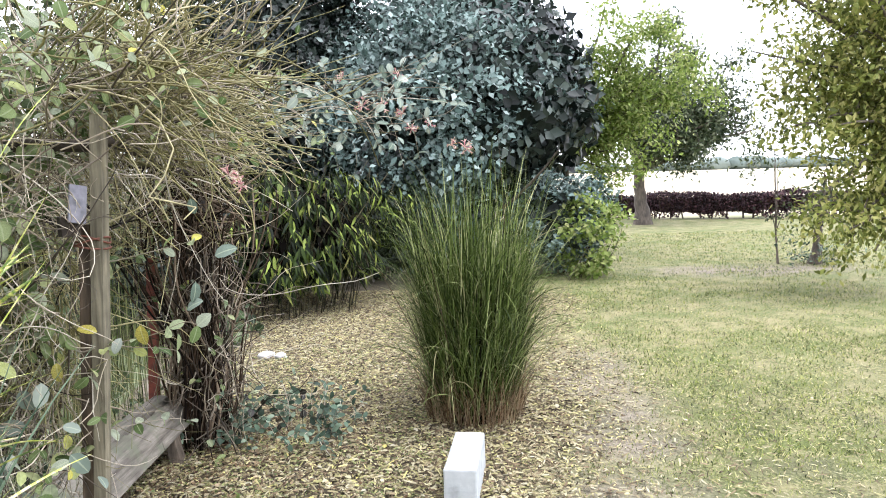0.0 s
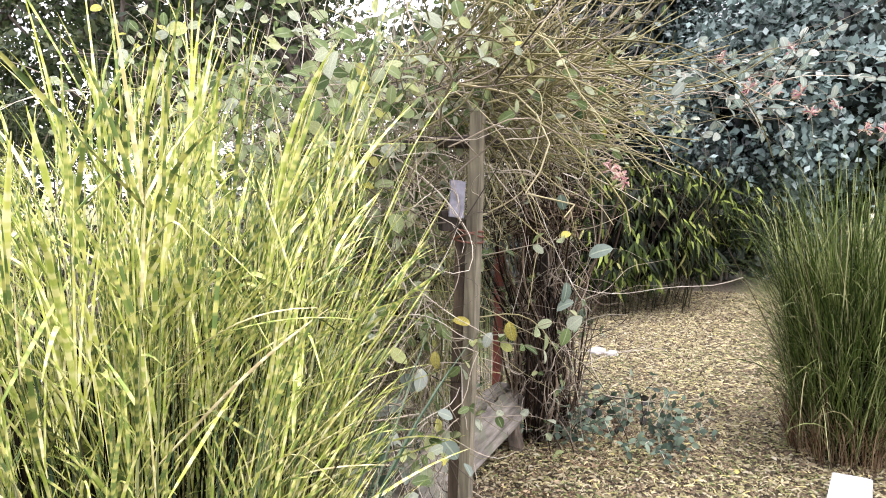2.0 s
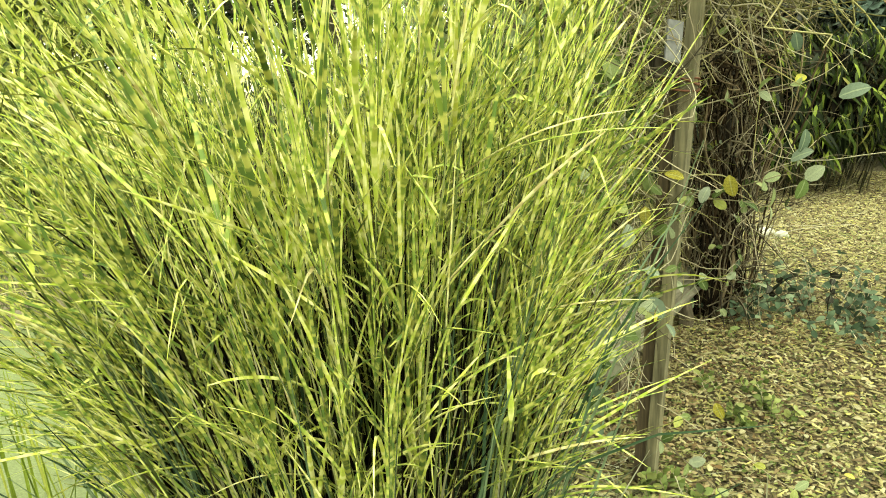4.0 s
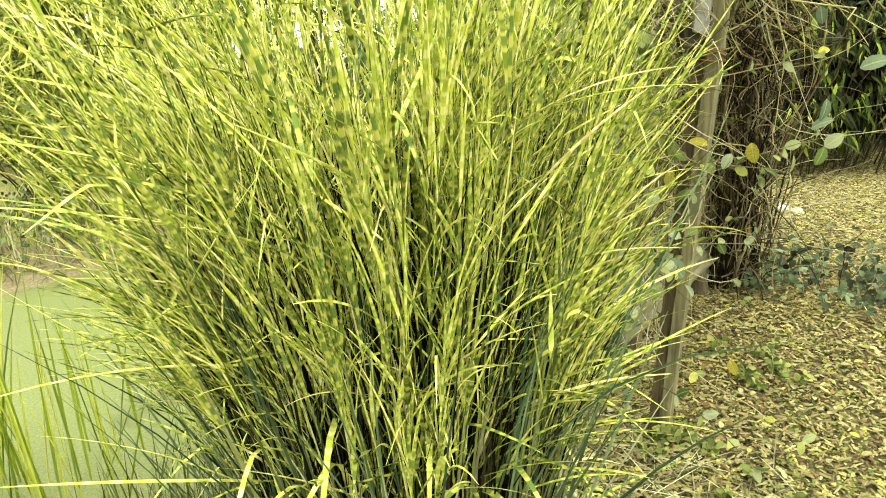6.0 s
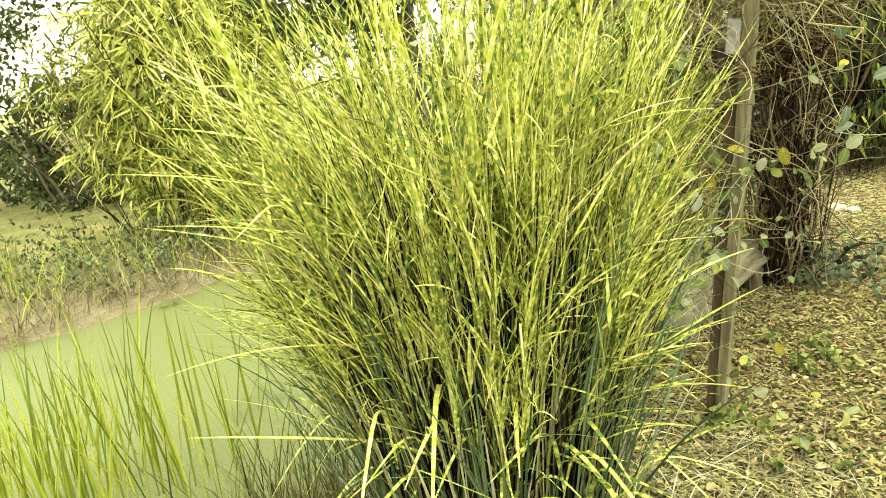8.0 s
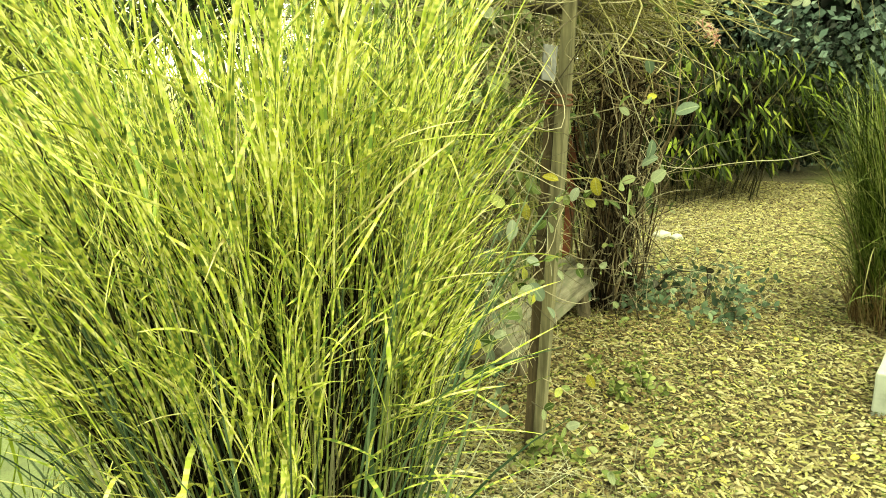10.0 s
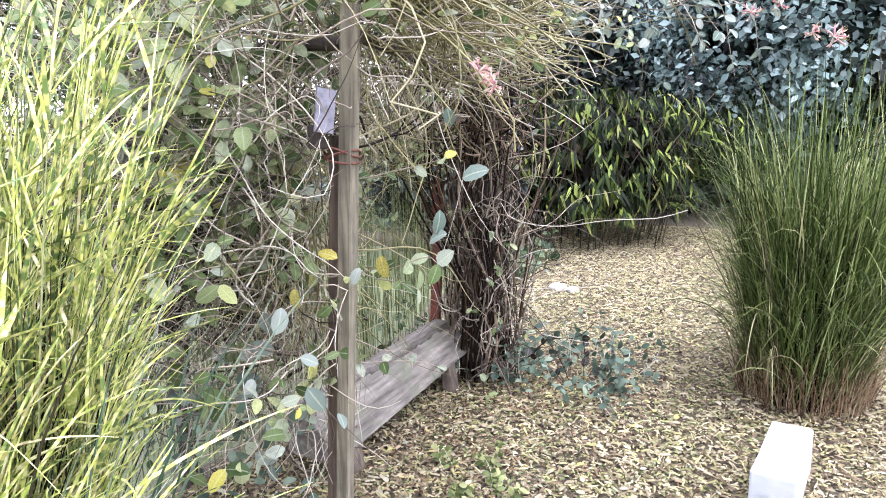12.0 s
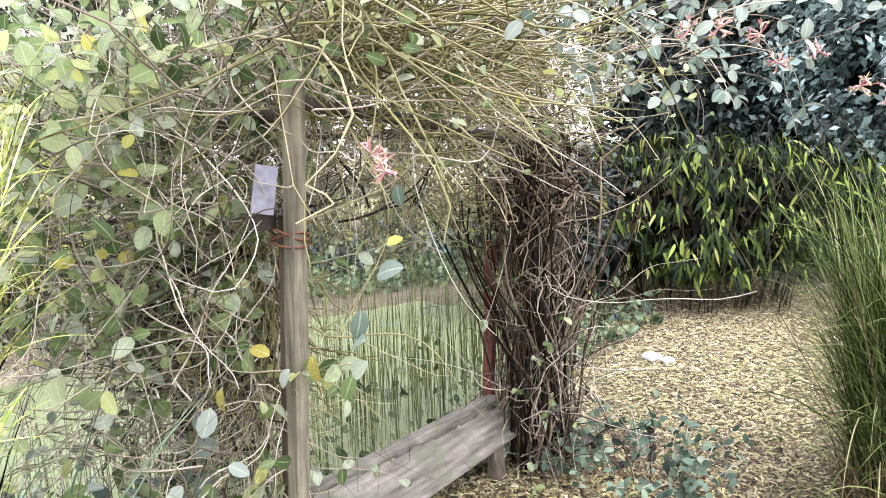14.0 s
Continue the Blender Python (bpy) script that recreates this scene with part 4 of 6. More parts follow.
def clear_of_opening(P):
    """Paths that leave free the view under the arbour to the bench."""
    x, y, z = P[..., 0], P[..., 1], P[..., 2]
    shut = (x > -1.10 - 1.17 * (y - 2.08)) & (z < 1.36) & (x > -2.3)
    return ~shut.any(1)


def honeysuckle():
    top = thing("honeysuckle", (-1.2, 2.4, 0), "sprawling honeysuckle with grey-green leaves and pink flowers over the arbour", "climber")
    # shoots round the front post, out towards the pond and the path
    n = 270
    st = np.stack([rng.normal(-1.35, 0.20, n), rng.normal(2.0, 0.12, n), 0.58 + 1.2 * rng.random(n)], -1)
    hd = np.stack([rng.normal(-0.75, 0.6, n), rng.normal(-0.30, 0.5, n), rng.normal(0.25, 0.6, n)], -1)
    A = wander(st, hd, U(0.35, 0.9, n), 18, 1.7, U(0, 0.6, n))
    A = A[clear_of_opening(A)]
    # the leafy top over the left of the arbour
    n = 165
    st = np.stack([U(-2.1, -0.95, n), U(1.75, 2.5, n), U(1.55, 1.85, n)], -1)
    hd = np.stack([rng.normal(-0.1, 0.7, n), rng.normal(-0.3, 0.6, n), rng.normal(0.75, 0.5, n)], -1)
    B = wander(st, hd, U(0.35, 0.85, n), 12, 1.4, U(0, 0.9, n))
    # shoots hanging to the path side, with the flowers
    n = 42
    st = np.stack([U(-0.75, -0.25, n), U(2.45, 2.95, n), U(1.73, 1.97, n)], -1)
    hd = np.stack([rng.normal(0.9, 0.3, n), rng.normal(0.05, 0.4, n), rng.normal(0.1, 0.3, n)], -1)
    C = wander(st, hd, U(0.25, 0.55, n), 12, 0.7, U(0, 0.4, n))
    # few single shoots in front of the opening
    D = wander(np.array([[-1.12, 2.1, 1.0], [-1.1, 2.1, 1.30], [-1.1, 2.1, 1.05], [-1.13, 2.1, 0.75], [-1.08, 2.0, 0.36], [-1.1, 1.95, 0.28]]),
               np.array([[0.9, -0.3, 0.45], [0.9, 0.2, 0.1], [0.8, -0.3, 0.1], [0.8, 0.3, 0.0], [0.9, -0.1, -0.2], [0.8, -0.35, -0.1]]), np.array([0.5, 0.35, 0.35, 0.3, 0.45, 0.4]), 12, 0.35, 0.15)
    sets = []
    for P, r in ((A, 0.0014), (B, 0.0014), (C, 0.0014), (D, 0.0016)):
        R = r * np.linspace(1.25, 0.5, P.shape[1])[None] * U(0.6, 1.5, len(P))[:, None]
        sets.append(tubes(P, R, 5))
    put("shoot_growth", mesh("shoot_growth", *join(*sets)[:2], TWIG, join(*sets)[2], True), top, kind="stuff")
    # leaves: the nearest as pieces of their own, the rest joined
    groups = [pairs_on(A, 4, (0.028, 0.070)), pairs_on(B, 2, (0.026, 0.060)), pairs_on(D, 3, (0.035, 0.055))]
    O, DD, N, L = (np.concatenate(x) for x in zip(*groups))
    keep = ~((O[:, 0] > -1.17) & (O[:, 2] < 1.72) & (O[:, 2] > 1.15) & (np.arange(len(O)) < len(O) - len(groups[2][0])))      # the post stands free
    keep &= ~((O[:, 0] < -1.22) & (O[:, 2] < 0.98) & (rng.random(len(O)) < 0.8))      # hollow over the water
    O, DD, N, L = O[keep], DD[keep], N[keep], L[keep]
    order = np.argsort(O[:, 1] - 0.6 * O[:, 0] + U(0, 0.35, len(O)))
    O, DD, N, L = O[order], DD[order], N[order], L[order]
    temp = [mesh("leaf", *leaves(np.zeros((1, 3)), np.array([[1.0, 0, 0]]), np.array([[0, 0, 1.0]]), np.ones(1), np.array([w]), OVATE, c)[:2], VINE_LEAF, leaves(np.zeros((1, 3)), np.array([[1.0, 0, 0]]), np.array([[0, 0, 1.0]]), np.ones(1), np.array([w]), OVATE, c)[2], True)
            for w, c in ((0.6, 0.18), (0.7, 0.3), (0.52, 0.1), (0.64, -0.1))]

    def frame_of(o, d, nn, ln):
        x = unit(d)
        y = unit(np.cross(nn, x))
        z = np.cross(x, y)
        return Matrix(((x[0] * ln, y[0] * ln, z[0] * ln, o[0]), (x[1] * ln, y[1] * ln, z[1] * ln, o[1]), (x[2] * ln, y[2] * ln, z[2] * ln, o[2]), (0, 0, 0, 1)))

    for i in range(285):
        put("leaf", temp[i % 4], top, m=frame_of(O[i], DD[i], N[i], L[i]))
    V, F, uv = leaves(O[285:], DD[285:], N[285:], L[285:], L[285:] * 0.62)
    put("foliage", mesh("foliage", V, F, VINE_LEAF, uv, True), top, kind="stuff")
    O, DD, N, L = pairs_on(C, 4, (0.025, 0.046))
    V, F, uv = leaves(O, DD, N, L, L * 0.6)
    put("pale_foliage", mesh("pale_foliage", V, F, PALE_LEAF, uv, True), top, "grey-green young leaves", kind="stuff")
    # single leaves that stand out against the opening
    pale = mesh("leaf", *leaves(np.zeros((1, 3)), np.array([[1.0, 0, 0]]), np.array([[0, 0, 1.0]]), np.ones(1), np.array([0.62]))[:2], PALE_LEAF, leaves(np.zeros((1, 3)), np.array([[1.0, 0, 0]]), np.array([[0, 0, 1.0]]), np.ones(1), np.array([0.62]))[2], True)
    yel = pale.copy()
    yel.materials[0] = YELLOW_LEAF
    for me, o, d, nn, ln in (
            (pale, (-0.63, 1.94, 1.33), (1, 0, 0.35), (0.1, -0.8, 0.6), 0.068), (pale, (-0.70, 1.96, 1.25), (-0.1, -0.2, -1), (0.9, -0.5, 0), 0.06),
            (pale, (-0.73, 1.96, 1.17), (0.9, -0.3, 0.5), (-0.2, -0.7, 0.7), 0.062),
            (yel, (-0.886, 1.983, 1.12), (0.2, 0, -1), (0, -1, 0.1), 0.062), (yel, (-1.0, 1.95, 1.11), (-0.9, -0.3, 0.3), (0, -0.6, 0.8), 0.055),
            (pale, (-0.93, 1.95, 1.09), (-0.3, -0.2, -0.7), (0, -1, 0.3), 0.05),
            (pale, (-0.78, 2.17, 1.49), (0.2, 0, -1), (0.3, -1, 0), 0.05),
            (yel, (-0.89, 1.965, 0.43), (0.5, -0.3, -0.7), (0, -1, 0.4), 0.05),
            (yel, (-1.08, 1.87, 1.04), (0.1, -0.1, -1), (0, -1, 0), 0.055)):
        put("leaf", me, top, m=frame_of(np.array(o), np.array(d, float), np.array(nn, float), ln))
    fm, sm = flower_mesh()
    for x, y, z, sc in ((0.11, 2.62, 1.645, 1.3), (0.06, 2.64, 1.66, 1.0), (-0.12, 2.6, 1.78, 1.1), (-0.20, 2.58, 1.80, 1.2), (-0.27, 2.6, 1.81, 1.2), (-0.09, 2.62, 1.72, 1.0),
                        (-0.55, 1.86, 1.56, 1.0), (-0.51, 1.85, 1.53, 1.0), (-0.53, 1.87, 1.545, 0.8), (-0.36, 2.7, 1.93, 1.0), (-0.15, 2.8, 1.95, 1.0), (-0.02, 2.66, 1.74, 0.9)):
        one = put("flower", fm, top, "pink and cream flower cluster", m=Matrix.LocRotScale((x, y, z), Euler((U(0, 1), U(0, 1), U(0, 6))), (sc * 0.68,) * 3))
        put("stamen_growth", sm, one, "thin cream stamens", kind="stuff")
    # the broom-like sweep of thin stems to the path side
    for mat, n, wig in ((BROOM, 760, 1.5), (TWIG, 240, 2.6)):
        t = rng.random(n)
        st = np.stack([-1.05 - 0.35 * t + rng.normal(0, 0.16, n), 2.15 + 1.65 * t ** 1.3 + rng.normal(0, 0.12, n), 1.88 - 0.06 * t + rng.normal(0, 0.09, n)], -1)
        hd = np.stack([np.full(n, 1.0), rng.normal(0.05, 0.45, n), rng.normal(0.12, 0.26, n)], -1)
        P = wander(st, hd, U(0.35, 0.9, n) * (1 - 0.42 * t), 10, wig, U(-0.25, 0.12, n))
        V, F, uv = tubes(P, 0.0021 * np.linspace(1.3, 0.6, 10)[None] * U(0.6, 1.7, n)[:, None], 3)
        put("stem_sweep", mesh("stem_sweep", V, F, mat, uv), top, "tan-green thin sweeping stems", kind="stuff")
    # small leaves through the top, and under it towards the pond
    n = 2600
    t = rng.random(n)
    O = np.stack([U(-2.0, -0.6, n), 2.0 + 1.9 * t, rng.normal(1.86, 0.14, n)], -1)
    O[:1800] = np.stack([U(-2.5, -1.55, 1800), U(2.9, 4.8, 1800), 1.85 - 0.75 * rng.random(1800) ** 1.4], -1)
    L = U(0.02, 0.05, n)
    V, F, uv = leaves(O, rand_dir(n), unit(rand_dir(n) + np.array([0.3, -0.3, 0.5])), L, L * 0.55)
    put("small_foliage", mesh("small_foliage", V, F, VINE_LEAF, uv, True), top, kind="stuff")
    # inner leaves in a darker green that stands for shade
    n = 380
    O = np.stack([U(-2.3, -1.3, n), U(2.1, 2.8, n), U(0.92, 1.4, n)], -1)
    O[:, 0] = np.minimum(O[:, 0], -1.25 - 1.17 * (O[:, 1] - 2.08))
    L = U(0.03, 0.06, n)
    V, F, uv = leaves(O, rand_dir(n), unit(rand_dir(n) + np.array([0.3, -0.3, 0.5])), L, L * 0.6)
    put("shaded_foliage", mesh("shaded_foliage", V, F, DEEP_LEAF, uv, True), top, "inner leaves, coloured dark as shade", kind="stuff")
    n = 210
    O = np.stack([U(-2.3, -1.2, n), U(1.75, 2.3, n), U(0.1, 0.72, n)], -1)
    O[:, 0] = np.minimum(O[:, 0], -1.2 - 1.17 * np.maximum(O[:, 1] - 2.08, 0))
    L = U(0.03, 0.065, n)
    V, F, uv = leaves(O, rand_dir(n), unit(rand_dir(n) * 0.8 + np.array([0.3, -0.4, 0.6])), L, L * 0.62)
    put("low_foliage", mesh("low_foliage", V, F, BUSH_LEAF, uv, True), top, "blue-green leaves hanging over the water", kind="stuff")
    n = 20
    O = np.stack([rng.normal(-1.32, 0.13, n), rng.normal(1.9, 0.06, n), rng.normal(0.76, 0.12, n)], -1)
    L = U(0.045, 0.080, n)
    V, F, uv = leaves(O, unit(rand_dir(n) + np.array([0.2, -0.2, -0.5])), unit(rand_dir(n) * 0.6 + np.array([0.45, -0.6, 0.5])), L, L * 0.66)
    put("broad_foliage", mesh("broad_foliage", V, F, PALE_LEAF, uv, True), top, "broad grey-green leaves low beside the post", kind="stuff")
    P = wander(O[:20] + np.array([0.04, 0.02, 0]), np.tile([[0.4, 0.3, 0.5]], (len(O[:20]), 1)), U(0.15, 0.35, 20), 8, 1.2)
    P = P[clear_of_opening(P)]
    V, F, uv = tubes(P, 0.0016 * np.ones((len(P), 8)), 4)
    put("leaf_stalk_growth", mesh("leaf_stalk_growth", V, F, TWIG, uv, True), top, kind="stuff")
    # dark leaves added to make the hollow look shaded
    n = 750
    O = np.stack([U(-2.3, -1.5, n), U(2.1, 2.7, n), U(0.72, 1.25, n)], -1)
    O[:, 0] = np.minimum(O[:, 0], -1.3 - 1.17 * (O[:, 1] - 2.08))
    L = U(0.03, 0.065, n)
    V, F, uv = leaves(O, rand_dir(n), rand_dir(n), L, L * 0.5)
    put("dead_foliage", mesh("dead_foliage", V, F, DARK_LEAF, uv, True), top, "dark brown leaves added as shade in the hollow", kind="stuff")
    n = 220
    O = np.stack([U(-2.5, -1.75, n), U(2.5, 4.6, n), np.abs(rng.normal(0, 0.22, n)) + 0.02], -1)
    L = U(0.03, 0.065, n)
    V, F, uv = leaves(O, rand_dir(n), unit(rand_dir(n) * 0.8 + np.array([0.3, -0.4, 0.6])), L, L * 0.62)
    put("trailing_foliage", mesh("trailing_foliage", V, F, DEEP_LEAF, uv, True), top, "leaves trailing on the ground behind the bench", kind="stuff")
    # tangle of dead twigs within
    n = 1450
    st = np.stack([U(-2.1, -1.0, n), U(1.95, 2.55, n), U(0.62, 1.95, n)], -1)
    k = 420
    t = rng.random(k)
    st[:k] = np.stack([-1.2 - 0.35 * t + rng.normal(-0.15, 0.22, k), 2.1 + 1.9 * t + rng.normal(0, 0.1, k), 1.66 + rng.normal(0, 0.12, k)], -1)
    st[k:, 1] = U(1.8, 2.5, n - k)
    st[k:, 0] = np.minimum(st[k:, 0], -1.14 - 1.17 * np.clip(st[k:, 1] - 2.08, 0, 1)) - U(0, 0.15, n - k)
    hd = rand_dir(n)
    hd[:k, 2] = 0.25 * hd[:k, 2] + 0.12
    P = wander(st, hd, np.where(np.arange(n) < k, U(0.2, 0.55, n), U(0.2, 0.7, n)), 16, 2.5)
    P = P[clear_of_opening(P)]
    n = len(P)
    V, F, uv = tubes(P, 0.0015 * U(0.5, 2.0, n)[:, None] * np.linspace(1.2, 0.3, 16)[None], 4)
    put("twig_tangle", mesh("twig_tangle", V, F, TWIG, uv), top, "bare tan twigs", kind="stuff")
    # dark twigs fill the inside; their colour stands for its shade
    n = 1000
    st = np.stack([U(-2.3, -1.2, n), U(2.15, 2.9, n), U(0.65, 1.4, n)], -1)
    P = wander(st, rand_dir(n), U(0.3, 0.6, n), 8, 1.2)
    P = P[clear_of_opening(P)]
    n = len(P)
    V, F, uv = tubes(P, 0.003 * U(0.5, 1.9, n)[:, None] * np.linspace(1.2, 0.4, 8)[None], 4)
    put("old_wood", mesh("old_wood", V, F, DARK_TWIG, uv), top, "dark twigs inside, standing for shade", kind="stuff")
    # dry strands hanging from the roof: behind the nest box, and through the upper half of the opening
    for mat, n, x0, x1, y0, y1, z0, z1, ll in ((BROOM, 300, -2.3, -1.55, 2.7, 4.6, 1.3, 1.75, (0.2, 0.5)), (TWIG, 120, -2.0, -1.6, 2.4, 3.7, 1.4, 1.7, (0.2, 0.5)),
                                               (BROOM, 260, -1.55, -1.18, 2.10, 2.26, 0.9, 1.42, (0.3, 0.65)), (TWIG, 110, -1.5, -1.14, 2.04, 2.16, 0.5, 1.1, (0.2, 0.45))):
        st = np.stack([U(x0, x1, n), U(y0, y1, n), U(z0, z1, n)], -1)
        P = wander(st, np.stack([rng.normal(0, 0.2, n), rng.normal(0, 0.2, n), -np.ones(n)], -1), U(*ll, n), 12, 1.3)
        P[..., 2] = np.maximum(P[..., 2], 0.01)
        V, F, uv = tubes(P, U(0.0012, 0.003, n)[:, None] * np.linspace(1.2, 0.3, 12)[None], 4)
        put("strand_growth", mesh("strand_growth", V, F, mat, uv), top, "dry hanging strands", kind="stuff")
    n = 1300
    st = np.stack([U(-2.4, -1.5, n), U(2.8, 4.6, n), 1.9 - 0.75 * rng.random(n) ** 1.3], -1)
    P = wander(st, rand_dir(n), U(0.15, 0.45, n), 12, 2.4)
    V, F, uv = tubes(P, U(0.0012, 0.0028, n)[:, None] * np.linspace(1.2, 0.4, 12)[None], 4)
    put("roof_tangle", mesh("roof_tangle", V, F, BROOM, uv), top, "olive tangle of thin stems under the roof", kind="stuff")
    # thick ropes of stems up the back post, and loose ones round it
    n = 170
    phi, r = U(0, 6.283, n), U(0.06, 0.15, n)
    st = np.stack([-1.44 + r * np.cos(phi), 3.84 + r * np.sin(phi), 0 * r - 0.02], -1)
    P = wander(st, np.stack([0 * r, 0 * r, np.ones(n)], -1), U(0.7, 1.62, n), 14, 0.22)
    P[..., 0] += 0.03 * np.sin(P[..., 2] * 6 + phi[:, None])
    P[..., 1] += 0.03 * np.sin(P[..., 2] * 7 + 2 * phi[:, None])
    V, F, uv = tubes(P, U(0.0018, 0.007, n)[:, None] * np.linspace(1.1, 0.7, 14)[None], 5)
    put("stem_rope_growth", mesh("stem_rope_growth", V, F, ROPE, uv, True), top, "brown ropes of old stems", kind="stuff")
    # added stems darken the post's head in place of a beam
    n = 320
    st = np.stack([rng.normal(-1.42, 0.11, n), rng.normal(3.85, 0.12, n), U(1.15, 1.72, n)], -1)
    P = wander(st, rand_dir(n), U(0.15, 0.45, n), 12, 2.2)
    V, F, uv = tubes(P, U(0.002, 0.006, n)[:, None] * np.linspace(1.2, 0.5, 12)[None], 4)
    put("stem_knot_growth", mesh("stem_knot_growth", V, F, ROPE, uv, True), top, "dark red-brown stems standing in for the beam at the post's head", kind="stuff")
    n = 190
    phi, r = U(0, 6.283, n), U(0.08, 0.18, n)
    st = np.stack([-1.38 + r * np.cos(phi), 3.78 + r * np.sin(phi), U(0, 1.2, n)], -1)
    P = wander(st, np.stack([rng.normal(0, 0.25, n), rng.normal(0, 0.25, n), np.where(rng.random(n) < 0.7, 1.0, -1.0)], -1), U(0.25, 0.8, n), 12, 1.5)
    P[..., 2] = np.maximum(P[..., 2], 0.01)
    V, F, uv = tubes(P, U(0.0015, 0.005, n)[:, None] * np.linspace(1.2, 0.3, 12)[None], 4)
    put("loose_growth", mesh("loose_growth", V, F, BROWN_TWIG, uv, True), top, kind="stuff")
    Q = wander(st[:75], np.stack([rng.normal(0, 0.4, 75), rng.normal(0, 0.4, 75), U(-0.3, 1.0, 75)], -1), U(0.3, 0.9, 75), 16, 1.7)
    Q[..., 2] = np.maximum(Q[..., 2], 0.01)
    V, F, uv = tubes(Q, U(0.0015, 0.0035, 75)[:, None] * np.linspace(1.2, 0.3, 16)[None], 5)
    put("curling_growth", mesh("curling_growth", V, F, TWIG, uv, True), top, "pale curling stems", kind="stuff")
    O, DD, N, L = pairs_on(P[:26], 5, (0.03, 0.055))
    O[:, 2] = np.maximum(O[:, 2], 0.05)
    V, F, uv = leaves(O, DD, N, L, L * 0.62)
    put("sparse_foliage", mesh("sparse_foliage", V, F, VINE_LEAF, uv, True), top, kind="stuff")
    # bare shoots hanging from the top beside the post
    n = 10
    st = np.stack([U(-1.45, -1.15, n), U(3.4, 4.2, n), U(1.0, 1.6, n)], -1)
    P = wander(st, np.stack([rng.normal(0.25, 0.3, n), rng.normal(0, 0.3, n), rng.normal(-0.8, 0.3, n)], -1), U(0.3, 1.0, n), 14, 1.2, 0.3)
    P[..., 2] = np.maximum(P[..., 2], 0.03)
    V, F, uv = tubes(P, U(0.0012, 0.003, n)[:, None] * np.ones((1, 14)), 4)
    put("hanging_growth", mesh("hanging_growth", V, F, TWIG, uv, True), top, "bare hanging shoots", kind="stuff")


honeysuckle()


# ---- rushes and reeds at the pond ----
def rush_bed(name, n, xs, ys, L, w, label, lean=0.12, bend=0.15, z=-0.08, mat=None):
    top = thing(name, (sum(xs) / 2, sum(ys) / 2, 0), label, "rushes", kind="" if n <= 300 else "stuff")
    x, y = rng.normal(sum(xs) / 2, (xs[1] - xs[0]) / 3.5, n), rng.normal(sum(ys) / 2, (ys[1] - ys[0]) / 3.5, n)
    b = np.stack([x, y, np.where(pond_in(x, y) > 0.2, z, -0.02)], -1)
    V, F, uv, _ = blades(b, U(0, 6.283, n), np.abs(rng.normal(0, lean, n)), np.abs(rng.normal(0, bend, n)), U(*L, n), U(*w, n), 6, fold=0.5)
    if n <= 300:
        for i in range(n):
            put("stem", mesh("stem", V[i * 21:(i + 1) * 21], F[:12], mat or RUSH, uv[i * 21:(i + 1) * 21], True), top)
        return
    put("stem_growth", mesh("stem_growth", V, F, mat or RUSH, uv, True), top, kind="stuff")


rush_bed("pond_rushes", 240, (-3.3, -2.4), (-0.6, 0.75), (0.4, 0.9), (0.007, 0.014), "bright green rushes standing in the pond", 0.16, mat=PALE_RUSH)
rush_bed("horsetail_reeds", 620, (-3.0, -1.85), (2.7, 5.4), (0.5, 1.25), (0.003, 0.0058), "thin green reeds standing behind the bench", 0.07, 0.08)
rush_bed("horsetail_reeds", 300, (-3.3, -1.9), (1.9, 3.1), (0.35, 0.8), (0.0025, 0.005), "thin green reeds standing in the pond margin", 0.07, 0.08)
rush_bed("margin_grass", 340, (-2.25, -1.62), (0.25, 1.0), (0.2, 0.5), (0.003, 0.007), "olive green grass at the pond margin beside the zebra grass", 0.22, 0.5)
rush_bed("straw_tuft", 420, (-2.05, -1.62), (0.25, 0.75), (0.12, 0.42), (0.003, 0.008), "dead straw-coloured grass at the foot of the zebra grass", 0.5, 0.9, mat=STRAW)
rush_bed("bank_grass", 520, (-7.4, -5.7), (-0.6, 3.4), (0.2, 0.6), (0.006, 0.014), "pale green grass on the far pond bank", 0.4, 0.8, mat=PALE_RUSH)


